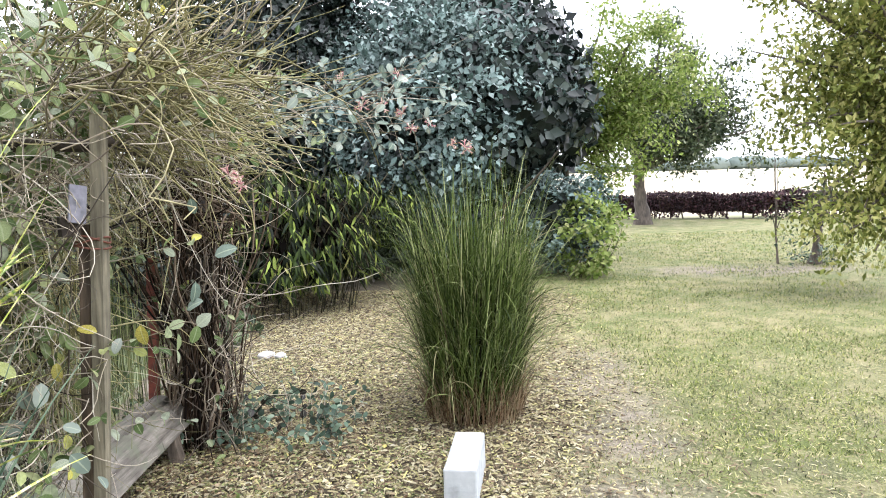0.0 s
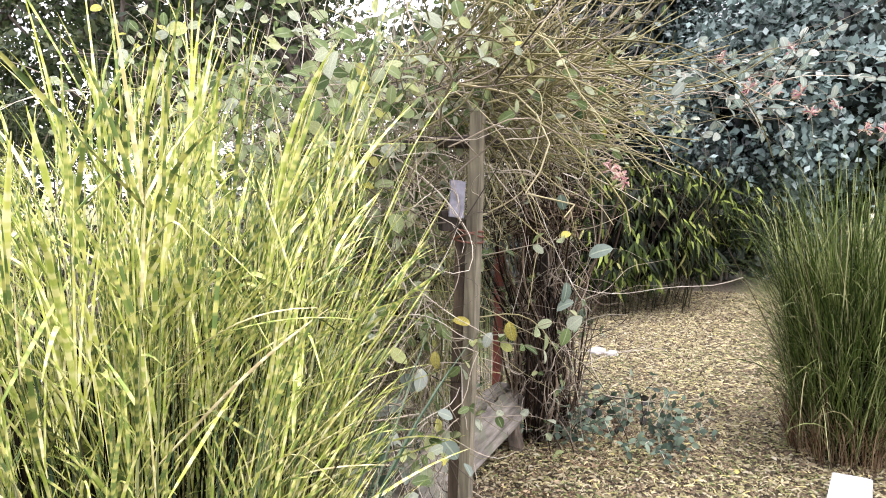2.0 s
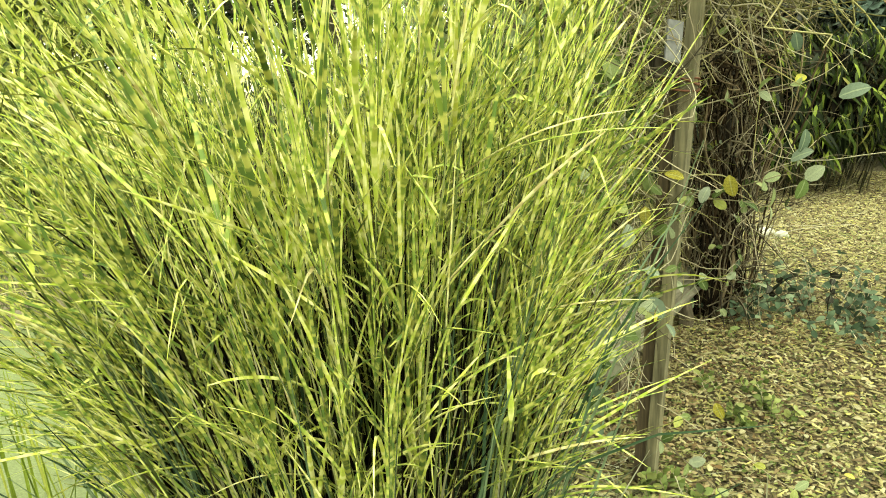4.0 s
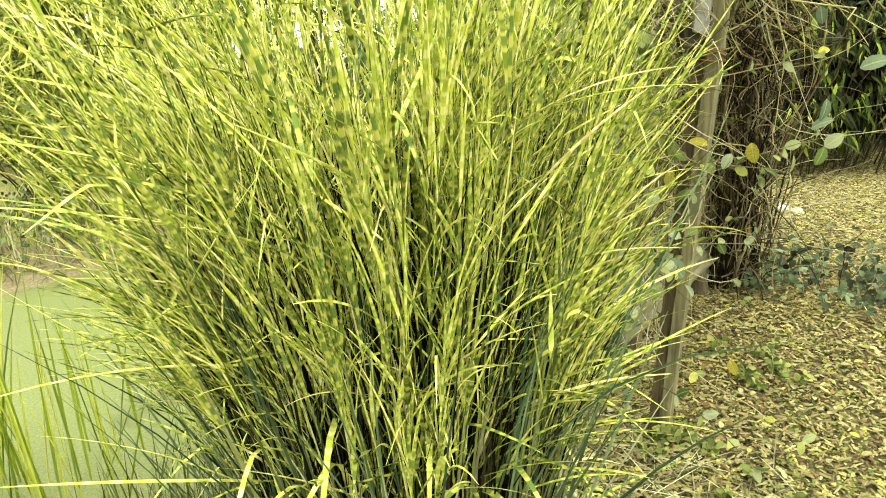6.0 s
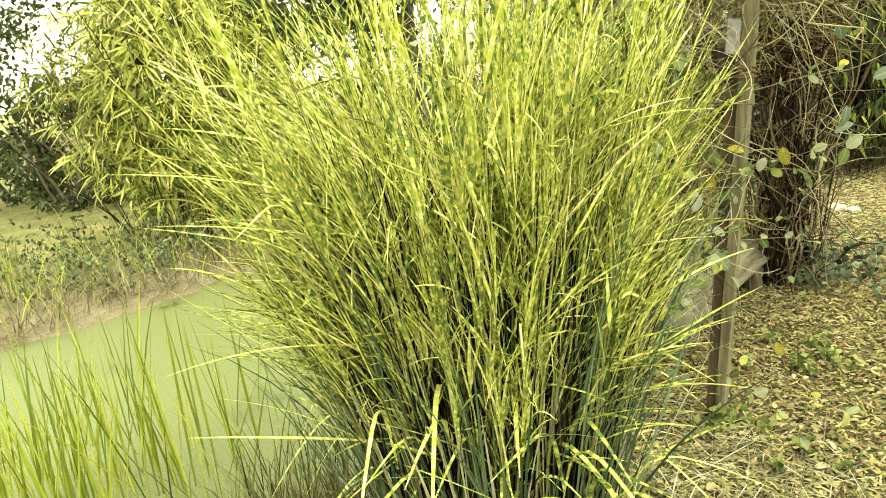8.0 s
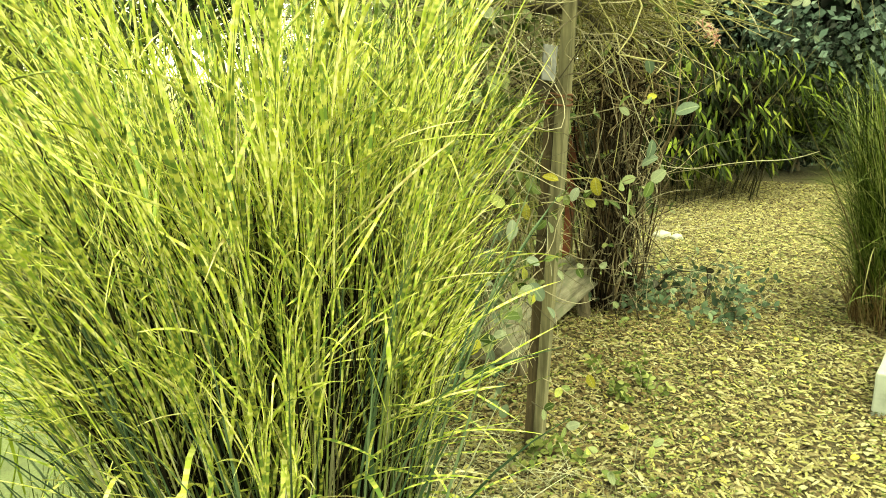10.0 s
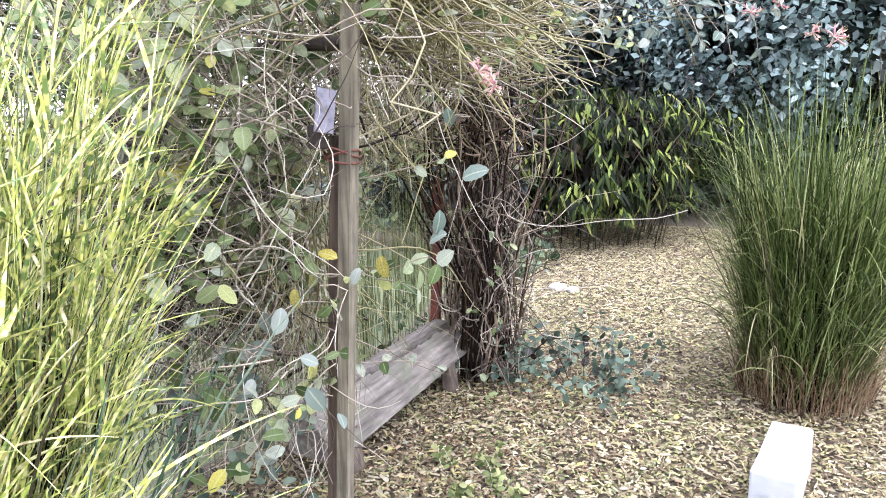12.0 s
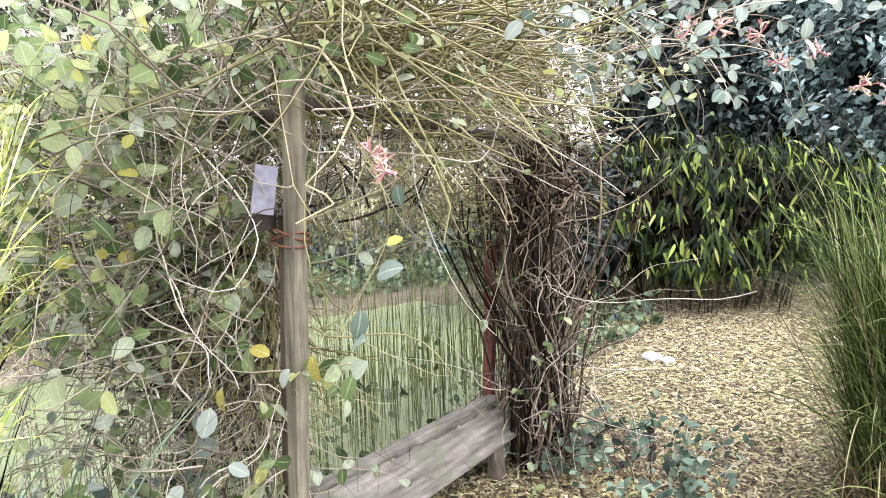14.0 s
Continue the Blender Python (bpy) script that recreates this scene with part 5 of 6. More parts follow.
# ---- bamboo ----
def bamboo(name, loc, radii, top_z, low_z, nculm, nleaf, size, label, parts=290, droop=1.1, mat=None, slim=0.15):
    mat = mat or BAMBOO
    x0, y0 = loc[:2]
    top = thing(name, loc, label, "bamboo")
    phi, r = U(0, 6.283, nculm), np.sqrt(rng.random(nculm))
    st = np.stack([x0 + 0.7 * r * radii[0] * np.cos(phi), y0 + 0.7 * r * radii[1] * np.sin(phi), 0 * r], -1)
    P = wander(st, np.stack([0.25 * np.cos(phi), 0.25 * np.sin(phi), 1 + 0 * r], -1), U(0.7, 1.1, nculm) * top_z, 10, 0.25, U(0, 0.5, nculm))
    P[..., 2] = np.maximum(P[..., 2], 0)
    V, F, uv = tubes(P, U(0.004, 0.009, nculm)[:, None] * np.linspace(1, 0.4, 10)[None], 5)
    put("culm_growth", mesh("culm_growth", V, F, CULM, uv, True), top, kind="stuff")
    # leaves hang in small fans from side twigs, most of them in the outer shell
    nf = nleaf // 6
    phi, ct = U(0, 6.283, nf), U(-1, 1, nf)
    sh = U(0.72, 1.03, nf)
    sn = np.sqrt(1 - np.abs(ct) ** 2.5)
    zc, zr = (top_z + low_z) / 2, (top_z - low_z) / 2
    lump = 1 + 0.16 * np.sin(3 * phi + 2 * ct) + 0.1 * np.sin(7 * phi + 5 * ct)
    C = np.stack([x0 + radii[0] * sn * np.cos(phi) * sh * lump, y0 + radii[1] * sn * np.sin(phi) * sh * lump, zc + zr * ct * sh], -1)
    O = np.repeat(C, 6, 0) + rng.normal(0, 0.03, (nf * 6, 3))
    outw = np.repeat(np.stack([np.cos(phi), np.sin(phi), 0 * phi], -1), 6, 0)
    D = unit(outw * 0.5 + rng.normal(0, 0.45, O.shape) + np.array([0, 0, -droop]))
    N = unit(outw + rng.normal(0, 0.4, O.shape) + np.array([0, 0, 0.5]))
    L = U(*size, len(O))
    # inner leaves; in the dark clump their black stands for shade
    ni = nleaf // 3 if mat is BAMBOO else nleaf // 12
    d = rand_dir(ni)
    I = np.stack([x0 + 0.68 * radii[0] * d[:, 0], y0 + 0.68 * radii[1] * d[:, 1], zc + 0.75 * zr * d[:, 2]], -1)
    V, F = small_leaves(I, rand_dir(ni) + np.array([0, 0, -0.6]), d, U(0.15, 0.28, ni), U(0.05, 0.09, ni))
    put("inner_growth", mesh("inner_growth", V, F, SHADE_BLACK if mat is BAMBOO else mat), top, "leaves added inside, shade-black in the dark clump", kind="stuff")
    one = np.zeros((1, 3)), np.array([[1.0, 0, 0]]), np.array([[0, 0, 1.0]]), np.ones(1), np.array([slim])
    v, f, u = leaves(*one, LANCE)
    lm = mesh("leaf", v, f, mat, u, True)
    score = (O - np.array([0, 1.0, 1.5])) @ np.array([0, 1.0, 0]) if y0 > 5 else O @ np.array([-1.0, 0, 0])
    order = np.argsort(score)
    for i in order[:parts]:
        x, l = D[i], L[i]
        y = unit(np.cross(N[i], x))
        z = np.cross(x, y)
        put("leaf", lm, top, m=Matrix(((x[0] * l, y[0] * l, z[0] * l, O[i][0]), (x[1] * l, y[1] * l, z[1] * l, O[i][1]), (x[2] * l, y[2] * l, z[2] * l, O[i][2]), (0, 0, 0, 1))))
    k = order[parts:]
    V, F, uv = leaves(O[k], D[k], N[k], L[k], L[k] * slim, LANCE)
    put("foliage", mesh("foliage", V, F, mat, uv, True), top, kind="stuff")


bamboo("bamboo_shrub", (-2.2, 8.0, 0), (1.6, 1.2), 1.7, 0.22, 150, 5000, (0.13, 0.23), "dark green clump-forming bamboo with drooping leaves on mulch")
bamboo("bamboo_thicket", (-7.0, 3.0, 0), (1.05, 1.05), 2.75, 0.25, 90, 8400, (0.12, 0.24), "light green bamboo thicket on the far pond bank", 60, droop=0.55, mat=SUNNY_BAMBOO, slim=0.105)


# ---- shrubs and trees ----
def lumps(n, c, r, k=9, low=0.0, clump=0.0):
    """Leaf places in the outer part of a lumpy crown; clump: the size of the sprays in which they sit."""
    m = max(40, n // 70) if clump else n
    d = rand_dir(m)
    f = np.ones(m)
    for _ in range(k):
        v = rand_dir(1)[0]
        f += 0.20 * np.clip((d @ v - 0.55) / 0.45, 0, 1) - 0.16 * np.clip((-(d @ v) - 0.6) / 0.4, 0, 1)
    p = np.array(c) + d * np.array(r) * (f * rng.random(m) ** (0.13 if clump else 0.22) * 0.95)[:, None]
    if clump:
        i = rng.integers(0, m, n)
        d, p = d[i], p[i] + rng.normal(0, clump, (n, 3)) * np.array([1, 1, 0.6])
    p[:, 2] = np.maximum(p[:, 2], low + U(0, 0.2, n))
    under = np.clip(p[:, 2:3] / r[2], 0, 1)          # the crown overhangs its foot
    p[:, :2] = np.array(c[:2]) + (p[:, :2] - np.array(c[:2])) * (0.42 + 0.58 * under ** 0.8)
    return p, d


def shrub(name, loc, r, n, size, mat, label, category="shrub", ratio=0.6, trunk=0.05, nstem=14, inner=0, group="", slope=0.0):
    top = thing(name, loc, label, category, group)
    c = (loc[0], loc[1], r[2])
    p, d = lumps(n, c, r, clump=0.09 + 0.04 * r[0])
    p[:, 1] += slope * np.maximum(p[:, 2] - 1.6, 0)          # the face slopes back towards the top
    D = unit(d * 0.4 + rng.normal(0, 0.7, d.shape) + np.array([0, 0, -0.15]))
    N = unit(d + rng.normal(0, 0.45, d.shape) + np.array([0, 0, 0.85]))
    L = U(*size, n)
    V, F = small_leaves(p, D, N, L, L * ratio)
    put("crown", mesh("crown", V, F, mat), top, kind="stuff")
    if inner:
        # inner leaves take the darker copy, which stands for shade
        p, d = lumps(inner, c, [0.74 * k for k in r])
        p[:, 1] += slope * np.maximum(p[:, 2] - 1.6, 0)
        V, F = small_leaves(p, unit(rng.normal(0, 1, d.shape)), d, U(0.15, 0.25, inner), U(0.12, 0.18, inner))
        put("inner_growth", mesh("inner_growth", V, F, DEEP_SHRUB), top, "inner leaves, darkened in colour for shade", kind="stuff")
    st = np.stack([loc[0] + rng.normal(0, r[0] * 0.15, nstem), loc[1] + rng.normal(0, r[1] * 0.15, nstem), np.zeros(nstem)], -1)
    P = wander(st, np.stack([rng.normal(0, 0.35, nstem), rng.normal(0, 0.35, nstem), np.ones(nstem)], -1), U(1.0, 1.6, nstem) * r[2], 9, 0.4)
    V, F, uv = tubes(P, trunk * U(0.4, 1, nstem)[:, None] * np.linspace(1, 0.2, 9)[None], 6)
    put("branch_work", mesh("branch_work", V, F, BARK, uv, True), top, kind="stuff")


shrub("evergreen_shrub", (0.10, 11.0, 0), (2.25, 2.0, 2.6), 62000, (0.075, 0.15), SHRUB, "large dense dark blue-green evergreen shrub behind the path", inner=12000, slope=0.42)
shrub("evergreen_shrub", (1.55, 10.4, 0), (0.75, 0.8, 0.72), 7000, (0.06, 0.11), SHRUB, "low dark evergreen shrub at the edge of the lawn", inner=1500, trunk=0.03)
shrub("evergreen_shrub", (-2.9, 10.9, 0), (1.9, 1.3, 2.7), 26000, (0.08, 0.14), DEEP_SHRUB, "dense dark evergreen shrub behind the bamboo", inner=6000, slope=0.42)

shrub("young_shrub", (1.95, 9.9, 0), (0.5, 0.5, 0.62), 3200, (0.05, 0.11), LIME_LEAF, "light green young shrub at the foot of the dark evergreen", trunk=0.012, nstem=8)
# added shrub: makes the deep shade behind the arbour dark
shrub("evergreen_shrub", (-3.0, 6.75, 0), (0.75, 0.7, 0.72), 6500, (0.05, 0.10), DEEP_SHRUB, "low dark shrub added for deep shade at the head of the pond", inner=2500, trunk=0.02)
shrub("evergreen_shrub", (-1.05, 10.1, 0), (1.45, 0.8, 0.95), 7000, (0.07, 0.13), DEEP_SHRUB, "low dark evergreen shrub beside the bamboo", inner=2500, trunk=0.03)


def tree(name, loc, fork, girth, tips, leaf_n, leaf_size, mat, label, clump=0.6, lean=(0, 0), ratio=0.5, twigs=5, hang=0.2, group=""):
    """A tree: tapered trunk, a limb to each tip, twigs, and clumps of leaves round them."""
    x, y = loc[:2]
    top = thing(name, loc, label, "tree", group)
    f = np.array([x + lean[0], y + lean[1], fork])
    s = np.linspace(0, 1, 8)[:, None]
    P = (np.array([x, y, -0.05]) * (1 - s) + f * s + rng.normal(0, girth * 0.12, (8, 3)) * s * (1 - s) * 3)[None]
    V, F, uv = tubes(P, (girth / 2 * (1 + 0.5 * (1 - s[:, 0]) ** 4) * (1 - 0.3 * s[:, 0]))[None], 10)
    trunk = put("trunk", mesh("trunk", V, F, BARK, uv, True), top)
    tips = np.array(tips, float)
    n = len(tips)
    s = np.linspace(0, 1, 10)[None, :, None]
    arc = np.array([0, 0, 1.0]) * (s * (1 - s)) * 0.5
    Lb = f + (tips[:, None] - f) * s + arc + np.cumsum(rng.normal(0, 0.02, (n, 10, 3)), 1) * s * np.linalg.norm(tips - f, axis=1)[:, None, None] * 0.5
    for i in range(n):
        V, F, uv = tubes(Lb[i:i + 1], girth * 0.26 * np.linspace(1, 0.12, 10)[None], 7)
        put("limb", mesh("limb", V, F, BARK, uv, True), trunk)
    nt = n * twigs
    idx = rng.integers(4, 10, nt)
    st = Lb[np.repeat(np.arange(n), twigs), idx]
    Tw = wander(st, rand_dir(nt) + np.array([0, 0, 0.1]), U(0.5, 1.3, nt) * clump, 7, 0.6, U(0, hang * 2, nt))
    V, F, uv = tubes(Tw, girth * 0.045 * np.linspace(1, 0.3, 7)[None] * np.ones((nt, 1)), 4)
    put("twig_work", mesh("twig_work", V, F, BARK, uv), top, kind="stuff")
    src = np.concatenate([Tw[:, 2:].reshape(-1, 3), Lb[:, 6:].reshape(-1, 3)])
    O = src[rng.integers(0, len(src), leaf_n)] + rng.normal(0, clump * 0.22, (leaf_n, 3))
    D = unit(rng.normal(0, 0.7, O.shape) + np.array([0, 0, -hang]))
    N = unit(rng.normal(0, 0.6, O.shape) + np.array([0, 0, 0.7]))
    L = U(*leaf_size, leaf_n)
    V, F = small_leaves(O, D, N, L, L * ratio)
    put("crown", mesh("crown", V, F, mat), top, kind="stuff")


_tips = [(4.6, 18.6, 2.9), (4.9, 19.4, 4.1), (5.6, 19, 5.1), (6.4, 18.6, 4.8), (7.2, 19.4, 4.0), (7.9, 18.6, 3.2), (8.5, 19, 2.5), (6.6, 18, 2.7), (5.5, 18.2, 3.1), (7.4, 19.8, 2.6), (6.1, 20, 3.9), (5.0, 18, 2.4), (4.5, 19.2, 3.4), (6.9, 18.4, 3.4)]
tree("apple_tree", (5.22, 19.0, 0), 1.45, 0.38, _tips, 22000, (0.09, 0.16), APPLE_LEAF, "spreading orchard tree with forked trunk on the lawn", 1.0, (-0.12, 0))
_tips = [(3.75, 8.2, 3.6), (3.9, 8.0, 2.7), (4.2, 8.4, 2.2), (4.3, 7.8, 4.4), (4.5, 7.6, 3.3), (4.7, 8.4, 2.3), (4.75, 7.9, 1.4), (4.65, 7.6, 0.8), (5.0, 8.0, 3.0), (5.2, 7.4, 4.2), (4.1, 8.8, 3.9), (4.9, 7.5, 0.5), (5.2, 8.2, 1.8), (4.6, 8.2, 3.7), (5.3, 7.8, 2.5), (4.35, 8.0, 1.15), (4.55, 7.8, 1.9), (4.1, 8.0, 1.95), (4.5, 8.1, 2.8), (5.0, 7.8, 1.0), (4.9, 8.0, 3.5)]
tree("drooping_tree", (6.6, 8.8, 0), 2.0, 0.22, [(a - 0.22, b, c) for a, b, c in _tips], 21000, (0.06, 0.12), OLIVE_LEAF, "drooping olive-green tree at the edge of the lawn", 0.62, (-0.2, 0), 0.45, 6, 0.5)
tree("lime_tree", (2.0, 13.2, 0), 1.6, 0.15, [(2.9, 12.3, 2.2), (3.3, 12.4, 3.0), (3.1, 12.2, 3.8), (3.5, 12.5, 4.2), (2.8, 12.2, 1.5), (3.6, 12.6, 3.5), (3.2, 12.3, 2.6), (2.7, 12.2, 3.3), (3.9, 12.5, 2.8), (2.9, 12.3, 4.6), (4.3, 12.6, 3.2), (4.7, 12.6, 3.0), (4.2, 12.4, 3.8), (2.95, 12.2, 1.8), (3.0, 12.3, 2.9), (3.8, 12.4, 3.3), (3.5, 12.3, 2.3)], 14000, (0.07, 0.13), LIME_LEAF, "light lime-green tree beside the dark shrub", 0.6, (0.2, 0), 0.42, 5)
tree("crooked_tree", (5.6, 10.62, 0), 0.55, 0.17, [(5.42, 10.5, 1.15), (5.78, 10.7, 1.4), (5.62, 10.4, 1.5), (5.92, 10.6, 1.1)], 420, (0.05, 0.10), TREE_LEAF, "low crooked stump of a tree with thin shoots on the lawn", 0.45, (0.05, 0))
tree("sapling", (5.08, 10.7, 0), 0.5, 0.035, [(4.98, 10.7, 2.1), (5.05, 10.6, 1.7), (5.25, 10.7, 0.8), (4.88, 10.7, 0.75), (5.0, 10.7, 2.5)], 130, (0.05, 0.10), TREE_LEAF, "thin bare sapling in a bare patch of lawn", 0.35, (-0.05, 0), twigs=3)


def background_trees():
    for x, y, h, g in ((-7.2, 9.2, 7.0, 0.26), (-8.9, 8.3, 8.0, 0.30), (-10.8, 9.0, 8.5, 0.34), (-11.8, 6.6, 8.0, 0.3), (-9.5, 11.5, 9.0, 0.36), (-14.5, 6.0, 9.0, 0.4), (-5.2, 12.5, 8.0, 0.34), (-16.0, 3.0, 8.0, 0.4), (-9.7, 7.3, 6.0, 0.24)):
        tips = [(x + rng.normal(0, 1.3), y + rng.normal(0, 1.2), U(0.35, 1.0) * h) for _ in range(13)]
        tree("background_tree", (x, y, 0), 0.36 * h, g, tips, 4600, (0.10, 0.2), TREE_LEAF, "tall thin tree beyond the pond with sky between its leaves", 1.0, (rng.normal(0, 0.3), 0), 0.55, 5, group="trees beyond the pond")


background_trees()
for _x, _y, _r in ((-8.9, 4.4, (1.5, 1.3, 1.7)), (-11.6, 5.6, (1.9, 1.4, 2.1)), (-13.5, 3.4, (1.6, 1.4, 1.5)), (-6.9, 7.4, (1.5, 1.0, 1.0)), (-9.4, 6.2, (1.6, 1.2, 2.0)), (-5.0, 8.8, (1.5, 1.0, 1.1)), (-11.5, 3.4, (1.6, 1.5, 1.2))):
    shrub("dark_shrub", (_x, _y, 0), _r, 5000, (0.07, 0.14), SHRUB if _x > -8 else TREE_LEAF, "dark green shrub behind the pond", ratio=0.5, trunk=0.03, group="shrubs behind the pond")


def hedge():
    top = thing("copper_hedge", (9, 20.1, 0), "low clipped dark copper hedge along the field", "hedge")
    n = 26000
    x = U(3.0, 19, n)
    wav = 0.05 * np.sin(x * 2.1) + 0.03 * np.sin(x * 5.3)
    side = rng.random(n)
    y = np.where(side < 0.55, 0.0, U(0, 0.6, n)) + rng.normal(0, 0.05, n) + 21.0 - 0.29 * (x - 5.1)
    z = np.where(side < 0.55, U(0.06, 0.70, n), 0.69 + wav + rng.normal(0, 0.03, n))
    gap = (np.sin(x * 3.9) + np.sin(x * 1.7 + 1)) > 0.7
    keep = ~((z < 0.2) & gap)
    O = np.stack([x, y, z], -1)[keep]
    n = len(O)
    L = U(0.05, 0.10, n)
    V, F = small_leaves(O, rand_dir(n), unit(rand_dir(n) + np.array([0, -0.9, 0.6])), L, L * 0.6)
    put("foliage", mesh("foliage", V, F, COPPER), top, kind="stuff")
    # plain dark boxes stand in for the hedge's inside
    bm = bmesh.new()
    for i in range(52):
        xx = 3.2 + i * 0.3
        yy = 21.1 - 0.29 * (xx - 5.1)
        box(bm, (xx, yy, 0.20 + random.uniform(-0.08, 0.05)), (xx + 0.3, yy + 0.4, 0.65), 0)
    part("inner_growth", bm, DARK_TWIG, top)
    k = 40
    sx = np.linspace(3.3, 18.6, k) + rng.normal(0, 0.08, k)
    st = np.stack([sx, 21.3 - 0.29 * (sx - 5.1), np.zeros(k)], -1)
    P = wander(st, np.tile([[0, 0, 1.0]], (k, 1)), np.full(k, 0.4), 5, 0.2)
    V, F, uv = tubes(P, np.full((k, 5), 0.025), 6)
    put("stem_growth", mesh("stem_growth", V, F, BARK, uv, True), top, kind="stuff")


hedge()


def far_woods():
    V, F, at = [], [], 0
    for i in range(150):
        bm = bmesh.new()
        bmesh.ops.create_icosphere(bm, subdivisions=2, radius=1)
        x = -260 + i * 4.6 + random.uniform(-3, 3)
        h = random.uniform(2.0, 5.5)
        for v in bm.verts:
            k = 1 + 0.35 * noise.noise(v.co * 2.3 + Vector((i, 0, 0)))
            v.co = Vector((x + v.co.x * 5 * k, 290 + random.uniform(-1, 1) + v.co.y * 4, max(0, h * 0.45 + v.co.z * h * 0.6 * k)))
        V += [v.co[:] for v in bm.verts]
        F += [[v.index + at for v in f.verts] for f in bm.faces]
        at += len(bm.verts)
        bm.free()
    tagged(new("far_woods", mesh("far_woods", np.array(V), np.array(F), FAR_LEAF)), "low line of distant trees beyond the field", "woods", kind="stuff")


far_woods()


# ---- small things on the ground ----
def low_bush(name, loc, r, n, h, label, mat=None):
    top = thing(name, loc, label, "bush")
    phi, q = U(0, 6.283, n), np.sqrt(rng.random(n))
    st = np.stack([loc[0] + r * q * np.cos(phi), loc[1] + r * 0.7 * q * np.sin(phi), 0 * q], -1)
    P = wander(st, np.stack([0.5 * np.cos(phi), 0.5 * np.sin(phi), 1 + 0 * q], -1), U(0.5, 1.0, n) * h, 9, 0.5, U(0, 0.5, n))
    V, F, uv = tubes(P, np.full((n, 9), 0.0022), 4)
    put("stem_growth", mesh("stem_growth", V, F, TWIG, uv), top, kind="stuff")
    O, D, N, L = pairs_on(P, 2 if h > 0.3 else 1, (0.03, 0.055) if h > 0.3 else (0.02, 0.04))
    V, F, uv = leaves(O, D, N, L, L * 0.6)
    put("foliage", mesh("foliage", V, F, mat or BUSH_LEAF, uv, True), top, kind="stuff")


low_bush("rose_bush", (-1.0, 3.95, 0), 0.42, 48, 0.38, "low blue-green rose bush on mulch beside the bench")
def rose_shoot():
    top = thing("rose_shoot", (-0.93, 3.85, 0), "tall rose shoot with dark brown and yellow leaves", "bush")
    st = np.array([[-0.93, 3.85, 0.0], [-0.97, 3.9, 0.0], [-0.88, 3.9, 0.0]])
    P = wander(st, np.array([[-0.25, 0.15, 1.0], [-0.4, 0.1, 1.0], [0.2, 0.2, 1.0]]), np.array([0.58, 0.42, 0.36]), 12, 0.5)
    V, F, uv = tubes(P, np.full((3, 12), 0.0026), 5)
    put("stem_growth", mesh("stem_growth", V, F, DARK_TWIG, uv, True), top, kind="stuff")
    O, D, N, L = pairs_on(P, 2, (0.035, 0.055))
    for i in range(len(O)):
        v, f, u = leaves(O[i:i + 1], D[i:i + 1], N[i:i + 1] * np.array([1, 1, 0.4]) + np.array([0, -0.6, 0]), L[i:i + 1], L[i:i + 1] * 0.75)
        put("leaf", mesh("leaf", v, f, YELLOW_LEAF if i % 13 == 5 else (DARK_LEAF if i % 2 else BUSH_LEAF), u, True), top)


rose_shoot()
low_bush("weed", (-1.0, 2.75, 0), 0.2, 12, 0.14, "small yellow-green weed on mulch", WEED)
low_bush("weed", (-0.92, 1.95, 0), 0.25, 10, 0.10, "small yellow-green weed on mulch", WEED)
for _x, _y, _r, _h in ((-6.0, 0.2, 0.5, 0.7), (-6.4, -0.5, 0.6, 0.9), (-5.9, 1.7, 0.45, 0.6), (-5.9, -1.2, 0.5, 0.6), (-6.35, 1.15, 0.5, 0.55), (-6.9, 1.9, 0.6, 0.7), (-6.2, 2.35, 0.45, 0.5), (-7.6, 0.9, 0.7, 0.8), (-5.9, 3.3, 0.5, 0.6)):
    low_bush("bank_weed", (_x, _y, 0), _r, 46, _h, "leafy green weed on the far pond bank", DEEP_LEAF if _x > -6.5 else TREE_LEAF)
low_bush("foot_shoots", (5.6, 10.5, 0), 0.35, 40, 0.5, "leafy shoots round the foot of the crooked tree")


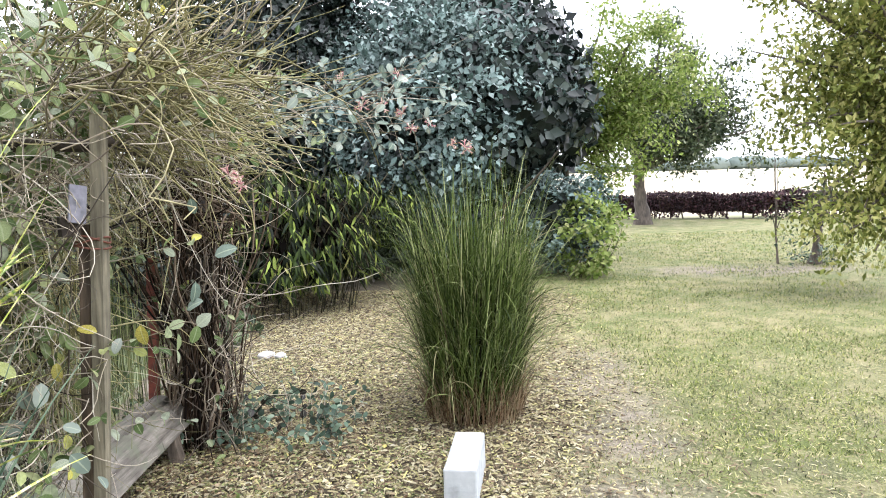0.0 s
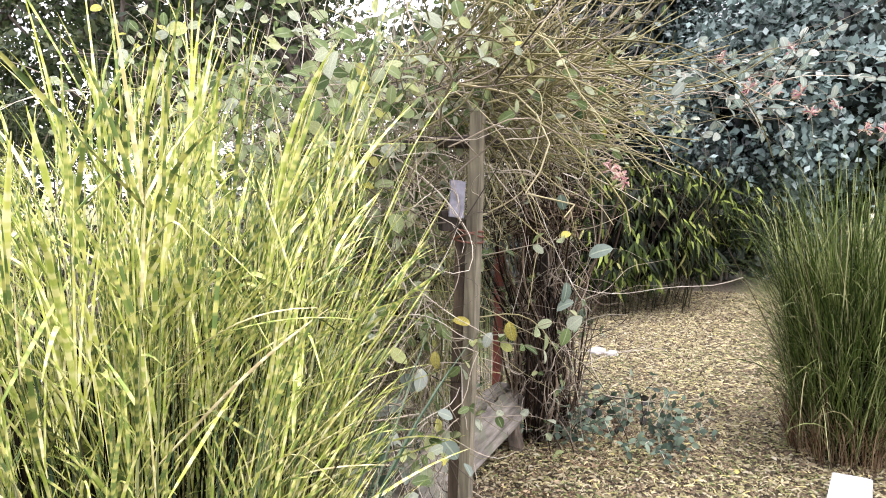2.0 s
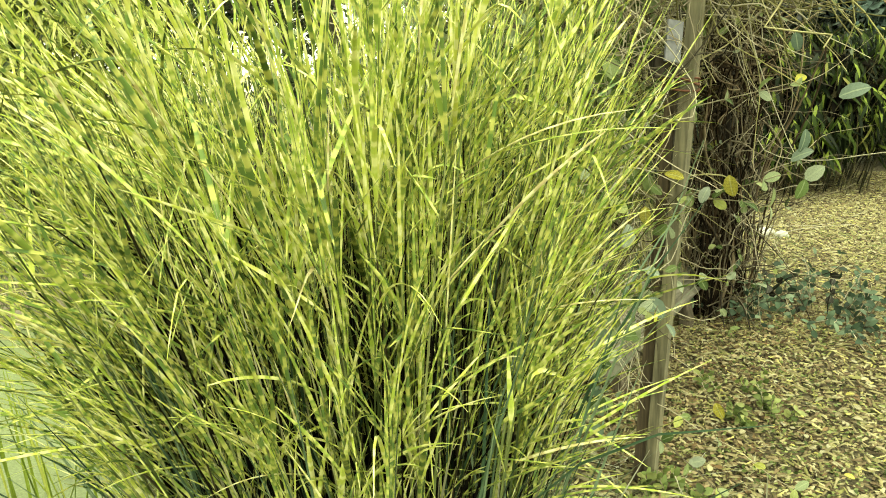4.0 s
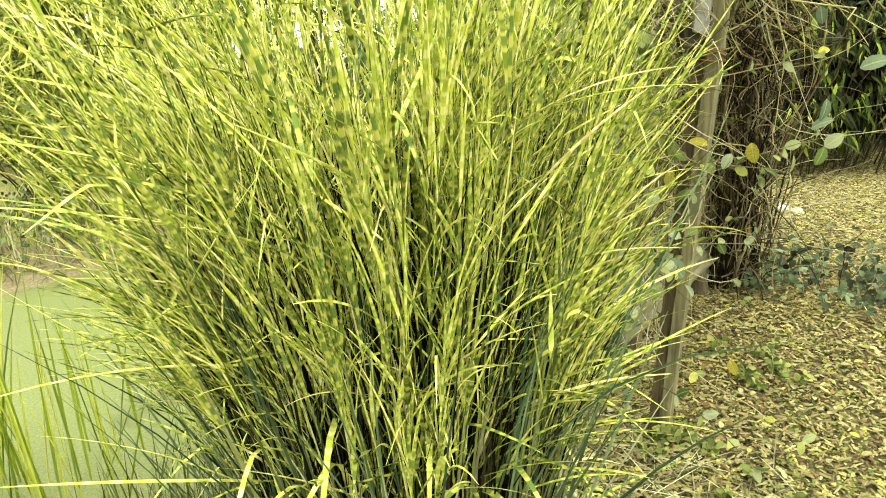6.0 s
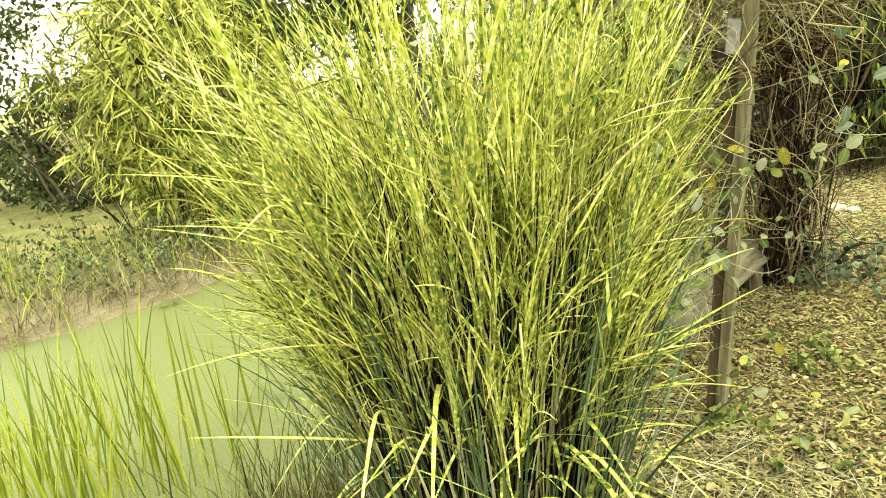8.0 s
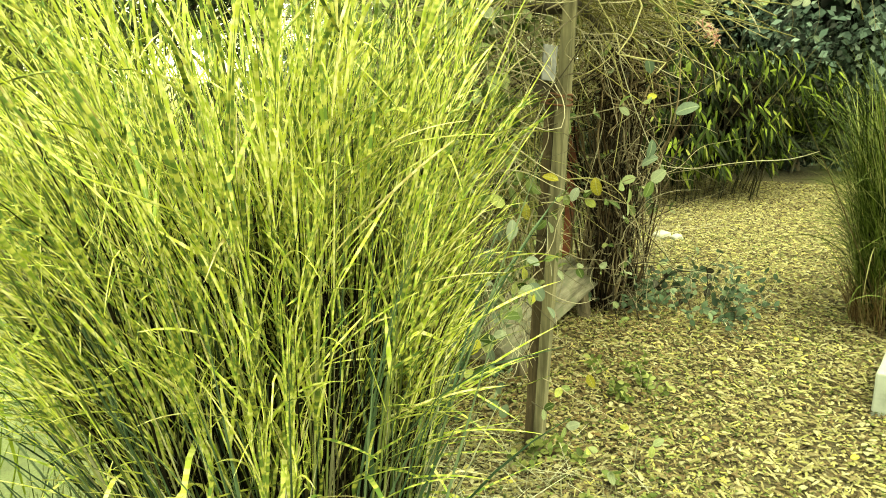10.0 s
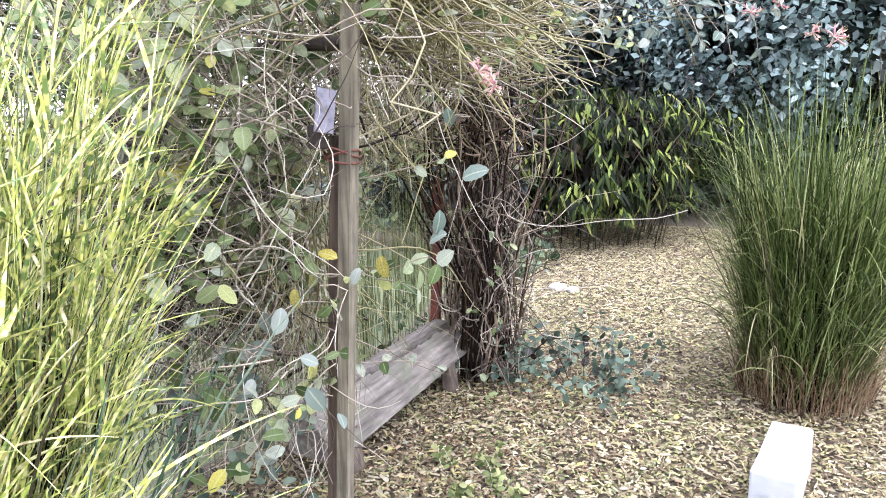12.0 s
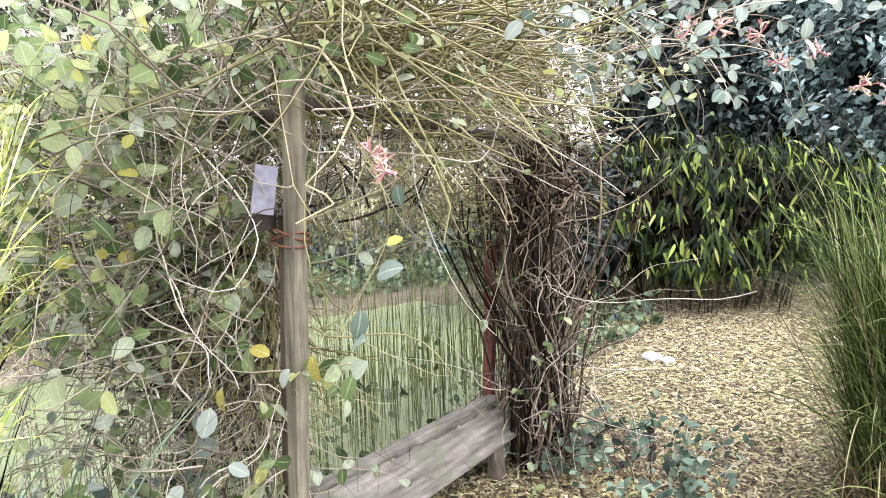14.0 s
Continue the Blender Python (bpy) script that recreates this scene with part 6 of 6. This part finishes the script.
def litter():
    n = 1500
    x, y = np.concatenate([U(-1.9, 0.9, 800), U(-1.6, 0.4, n - 800)]), np.concatenate([U(1.2, 6.5, 800), U(1.4, 3.6, n - 800)])
    O = np.stack([x, y, U(0.018, 0.035, n)], -1)
    a = U(0, 6.283, n)
    D = np.stack([np.cos(a), np.sin(a), rng.normal(0, 0.15, n)], -1)
    N = unit(np.array([0, 0, 1.0]) + rng.normal(0, 0.25, (n, 3)))
    L = U(0.016, 0.042, n)
    V, F, uv = leaves(O, D, N, L, L * 0.6)
    tagged(new("fallen_leaves", mesh("fallen_leaves", V, F, FALLEN, uv, True)), "pale tan and yellow leaves lying on the mulch", "leaves", kind="stuff")
    n = 17000
    x, y = U(-1.75, 0.4, n), 0.9 + 5.2 * rng.random(n) ** 1.2
    keep = (bumpy(x, y, 2.4, 3) + 0.25 * bumpy(x, y, 9.0, 1) > -0.10) & (x < 0.4 - 0.12 * (y - 0.9))
    x, y = x[keep], y[keep]
    n = len(x)
    O = np.stack([x, y, U(0.012, 0.04, n)], -1)
    a = U(0, 6.283, n)
    L = U(0.008, 0.024, n)
    V, F = small_leaves(O, np.stack([np.cos(a), np.sin(a), U(-0.1, 0.5, n)], -1), unit(np.array([0, 0, 1.0]) + rng.normal(0, 0.35, (n, 3))), L, L * 0.6)
    tagged(new("creeping_weeds", mesh("creeping_weeds", V, F, WEED)), "tiny creeping green weeds between the bark chips", "weeds", kind="stuff")
    n = 2600
    x, y = rng.normal(-1.25, 0.33, n), U(2.1, 4.4, n)
    O = np.stack([x, y, U(0.02, 0.045, n)], -1)
    a = U(0, 6.283, n)
    L = U(0.010, 0.036, n)
    V, F = small_leaves(O, np.stack([np.cos(a), np.sin(a), rng.normal(0, 0.2, n)], -1), unit(np.array([0, 0, 1.0]) + rng.normal(0, 0.5, (n, 3))), L, L * 0.45)
    tagged(new("leaf_debris", mesh("leaf_debris", V, F, FOOT)), "brown leaf debris on the mulch beside the bench", "debris", kind="stuff")
    n = 14000
    x, y = 0.4 + 3.8 * rng.random(n) ** 1.5, 2.0 + 6.0 * rng.random(n) ** 1.6
    b = np.stack([x, y, U(0.008, 0.03, n)], -1)
    V, F, uv, _ = blades(b, U(0, 6.283, n), U(1.3, 1.65, n), U(-0.2, 0.4, n), U(0.012, 0.05, n), U(0.003, 0.010, n), 3)
    V[:, 2] = np.maximum(V[:, 2], 0.006)
    tagged(new("lawn_litter", mesh("lawn_litter", V, F, CHIP, uv, True)), "dry leaf and straw scraps on the lawn", "litter", kind="stuff")
    n = 2400
    phi, r = U(0, 6.283, n), 0.3 + 0.75 * rng.random(n)
    b = np.stack([Z_AT[0] + r * np.cos(phi) + 0.25, Z_AT[1] + 0.1 + r * np.sin(phi), U(0.01, 0.03, n)], -1)
    keep = pond_in(b[:, 0], b[:, 1]) < -0.05
    b, phi = b[keep], phi[keep]
    n = len(b)
    V, F, uv, _ = blades(b, U(0, 6.283, n), U(1.35, 1.58, n), U(0, 0.2, n), U(0.06, 0.36, n), U(0.002, 0.0055, n), 4)
    V[:, 2] = np.maximum(V[:, 2], 0.006)
    tagged(new("straw_litter", mesh("straw_litter", V, F, PALE_STRAW, uv, True)), "dry straw lying round the zebra grass", "straw", kind="stuff")


litter()


def undergrowth():
    n = 4200
    x, y = U(-6.5, -1.9, n), U(5.3, 8.6, n)
    keep = (pond_in(x, y) < -0.2) & ((x < -3.4) | (y < 6.8))
    x, y = x[keep], y[keep]
    n = len(x)
    O = np.stack([x, y, np.abs(rng.normal(0, 0.12, n))], -1)
    L = U(0.05, 0.11, n)
    V, F, uv = leaves(O, rand_dir(n), unit(rand_dir(n) * 0.6 + np.array([0.2, -0.3, 0.8])), L, L * 0.6)
    tagged(new("ground_cover", mesh("ground_cover", V, F, DEEP_LEAF, uv, True)), "low dark green ground cover behind the pond", "ground cover", kind="stuff")
    n = 1500
    a = U(-1.2, 4.2, n)
    b = np.stack([-5.36 - np.abs(rng.normal(0, 0.4, n)), a, 0 * a - 0.02], -1)
    V, F, uv, _ = blades(b, U(0, 6.283, n), U(0.1, 1.5, n), U(0, 0.8, n), U(0.1, 0.5, n), U(0.004, 0.010, n), 4)
    V[:, 2] = np.maximum(V[:, 2], -0.05)
    tagged(new("dead_grass", mesh("dead_grass", V, F, STRAW, uv, True)), "dead straw-coloured grass along the pond bank", "grass", kind="stuff")


undergrowth()


def pebble(name, loc, size, mat, label, category):
    bm = bmesh.new()
    bmesh.ops.create_icosphere(bm, subdivisions=3, radius=1)
    for v in bm.verts:
        k = 1 + 0.3 * noise.noise(v.co * 1.6 + Vector(loc))
        v.co = Vector((v.co.x * size[0] * k, v.co.y * size[1] * k, max(-0.6, v.co.z) * size[2] * k))
    me = bpy.data.meshes.new(name)
    bm.to_mesh(me)
    bm.free()
    me.materials.append(mat)
    me.polygons.foreach_set("use_smooth", np.ones(len(me.polygons), dtype=bool))
    ob = new(name, me)
    ob.location = loc
    tagged(ob, label, category)


pebble("stone", (-1.47, 5.70, 0.025), (0.05, 0.04, 0.035), WHITE_STONE, "small white stone lying on mulch", "stone")
pebble("stone", (-1.60, 5.72, 0.025), (0.08, 0.055, 0.045), WHITE_STONE, "small white stone lying on mulch", "stone")
pebble("plastic_scrap", (-2.3, 6.75, 0.02), (0.07, 0.05, 0.03), BLUE, "scrap of blue plastic on mulch", "scrap")
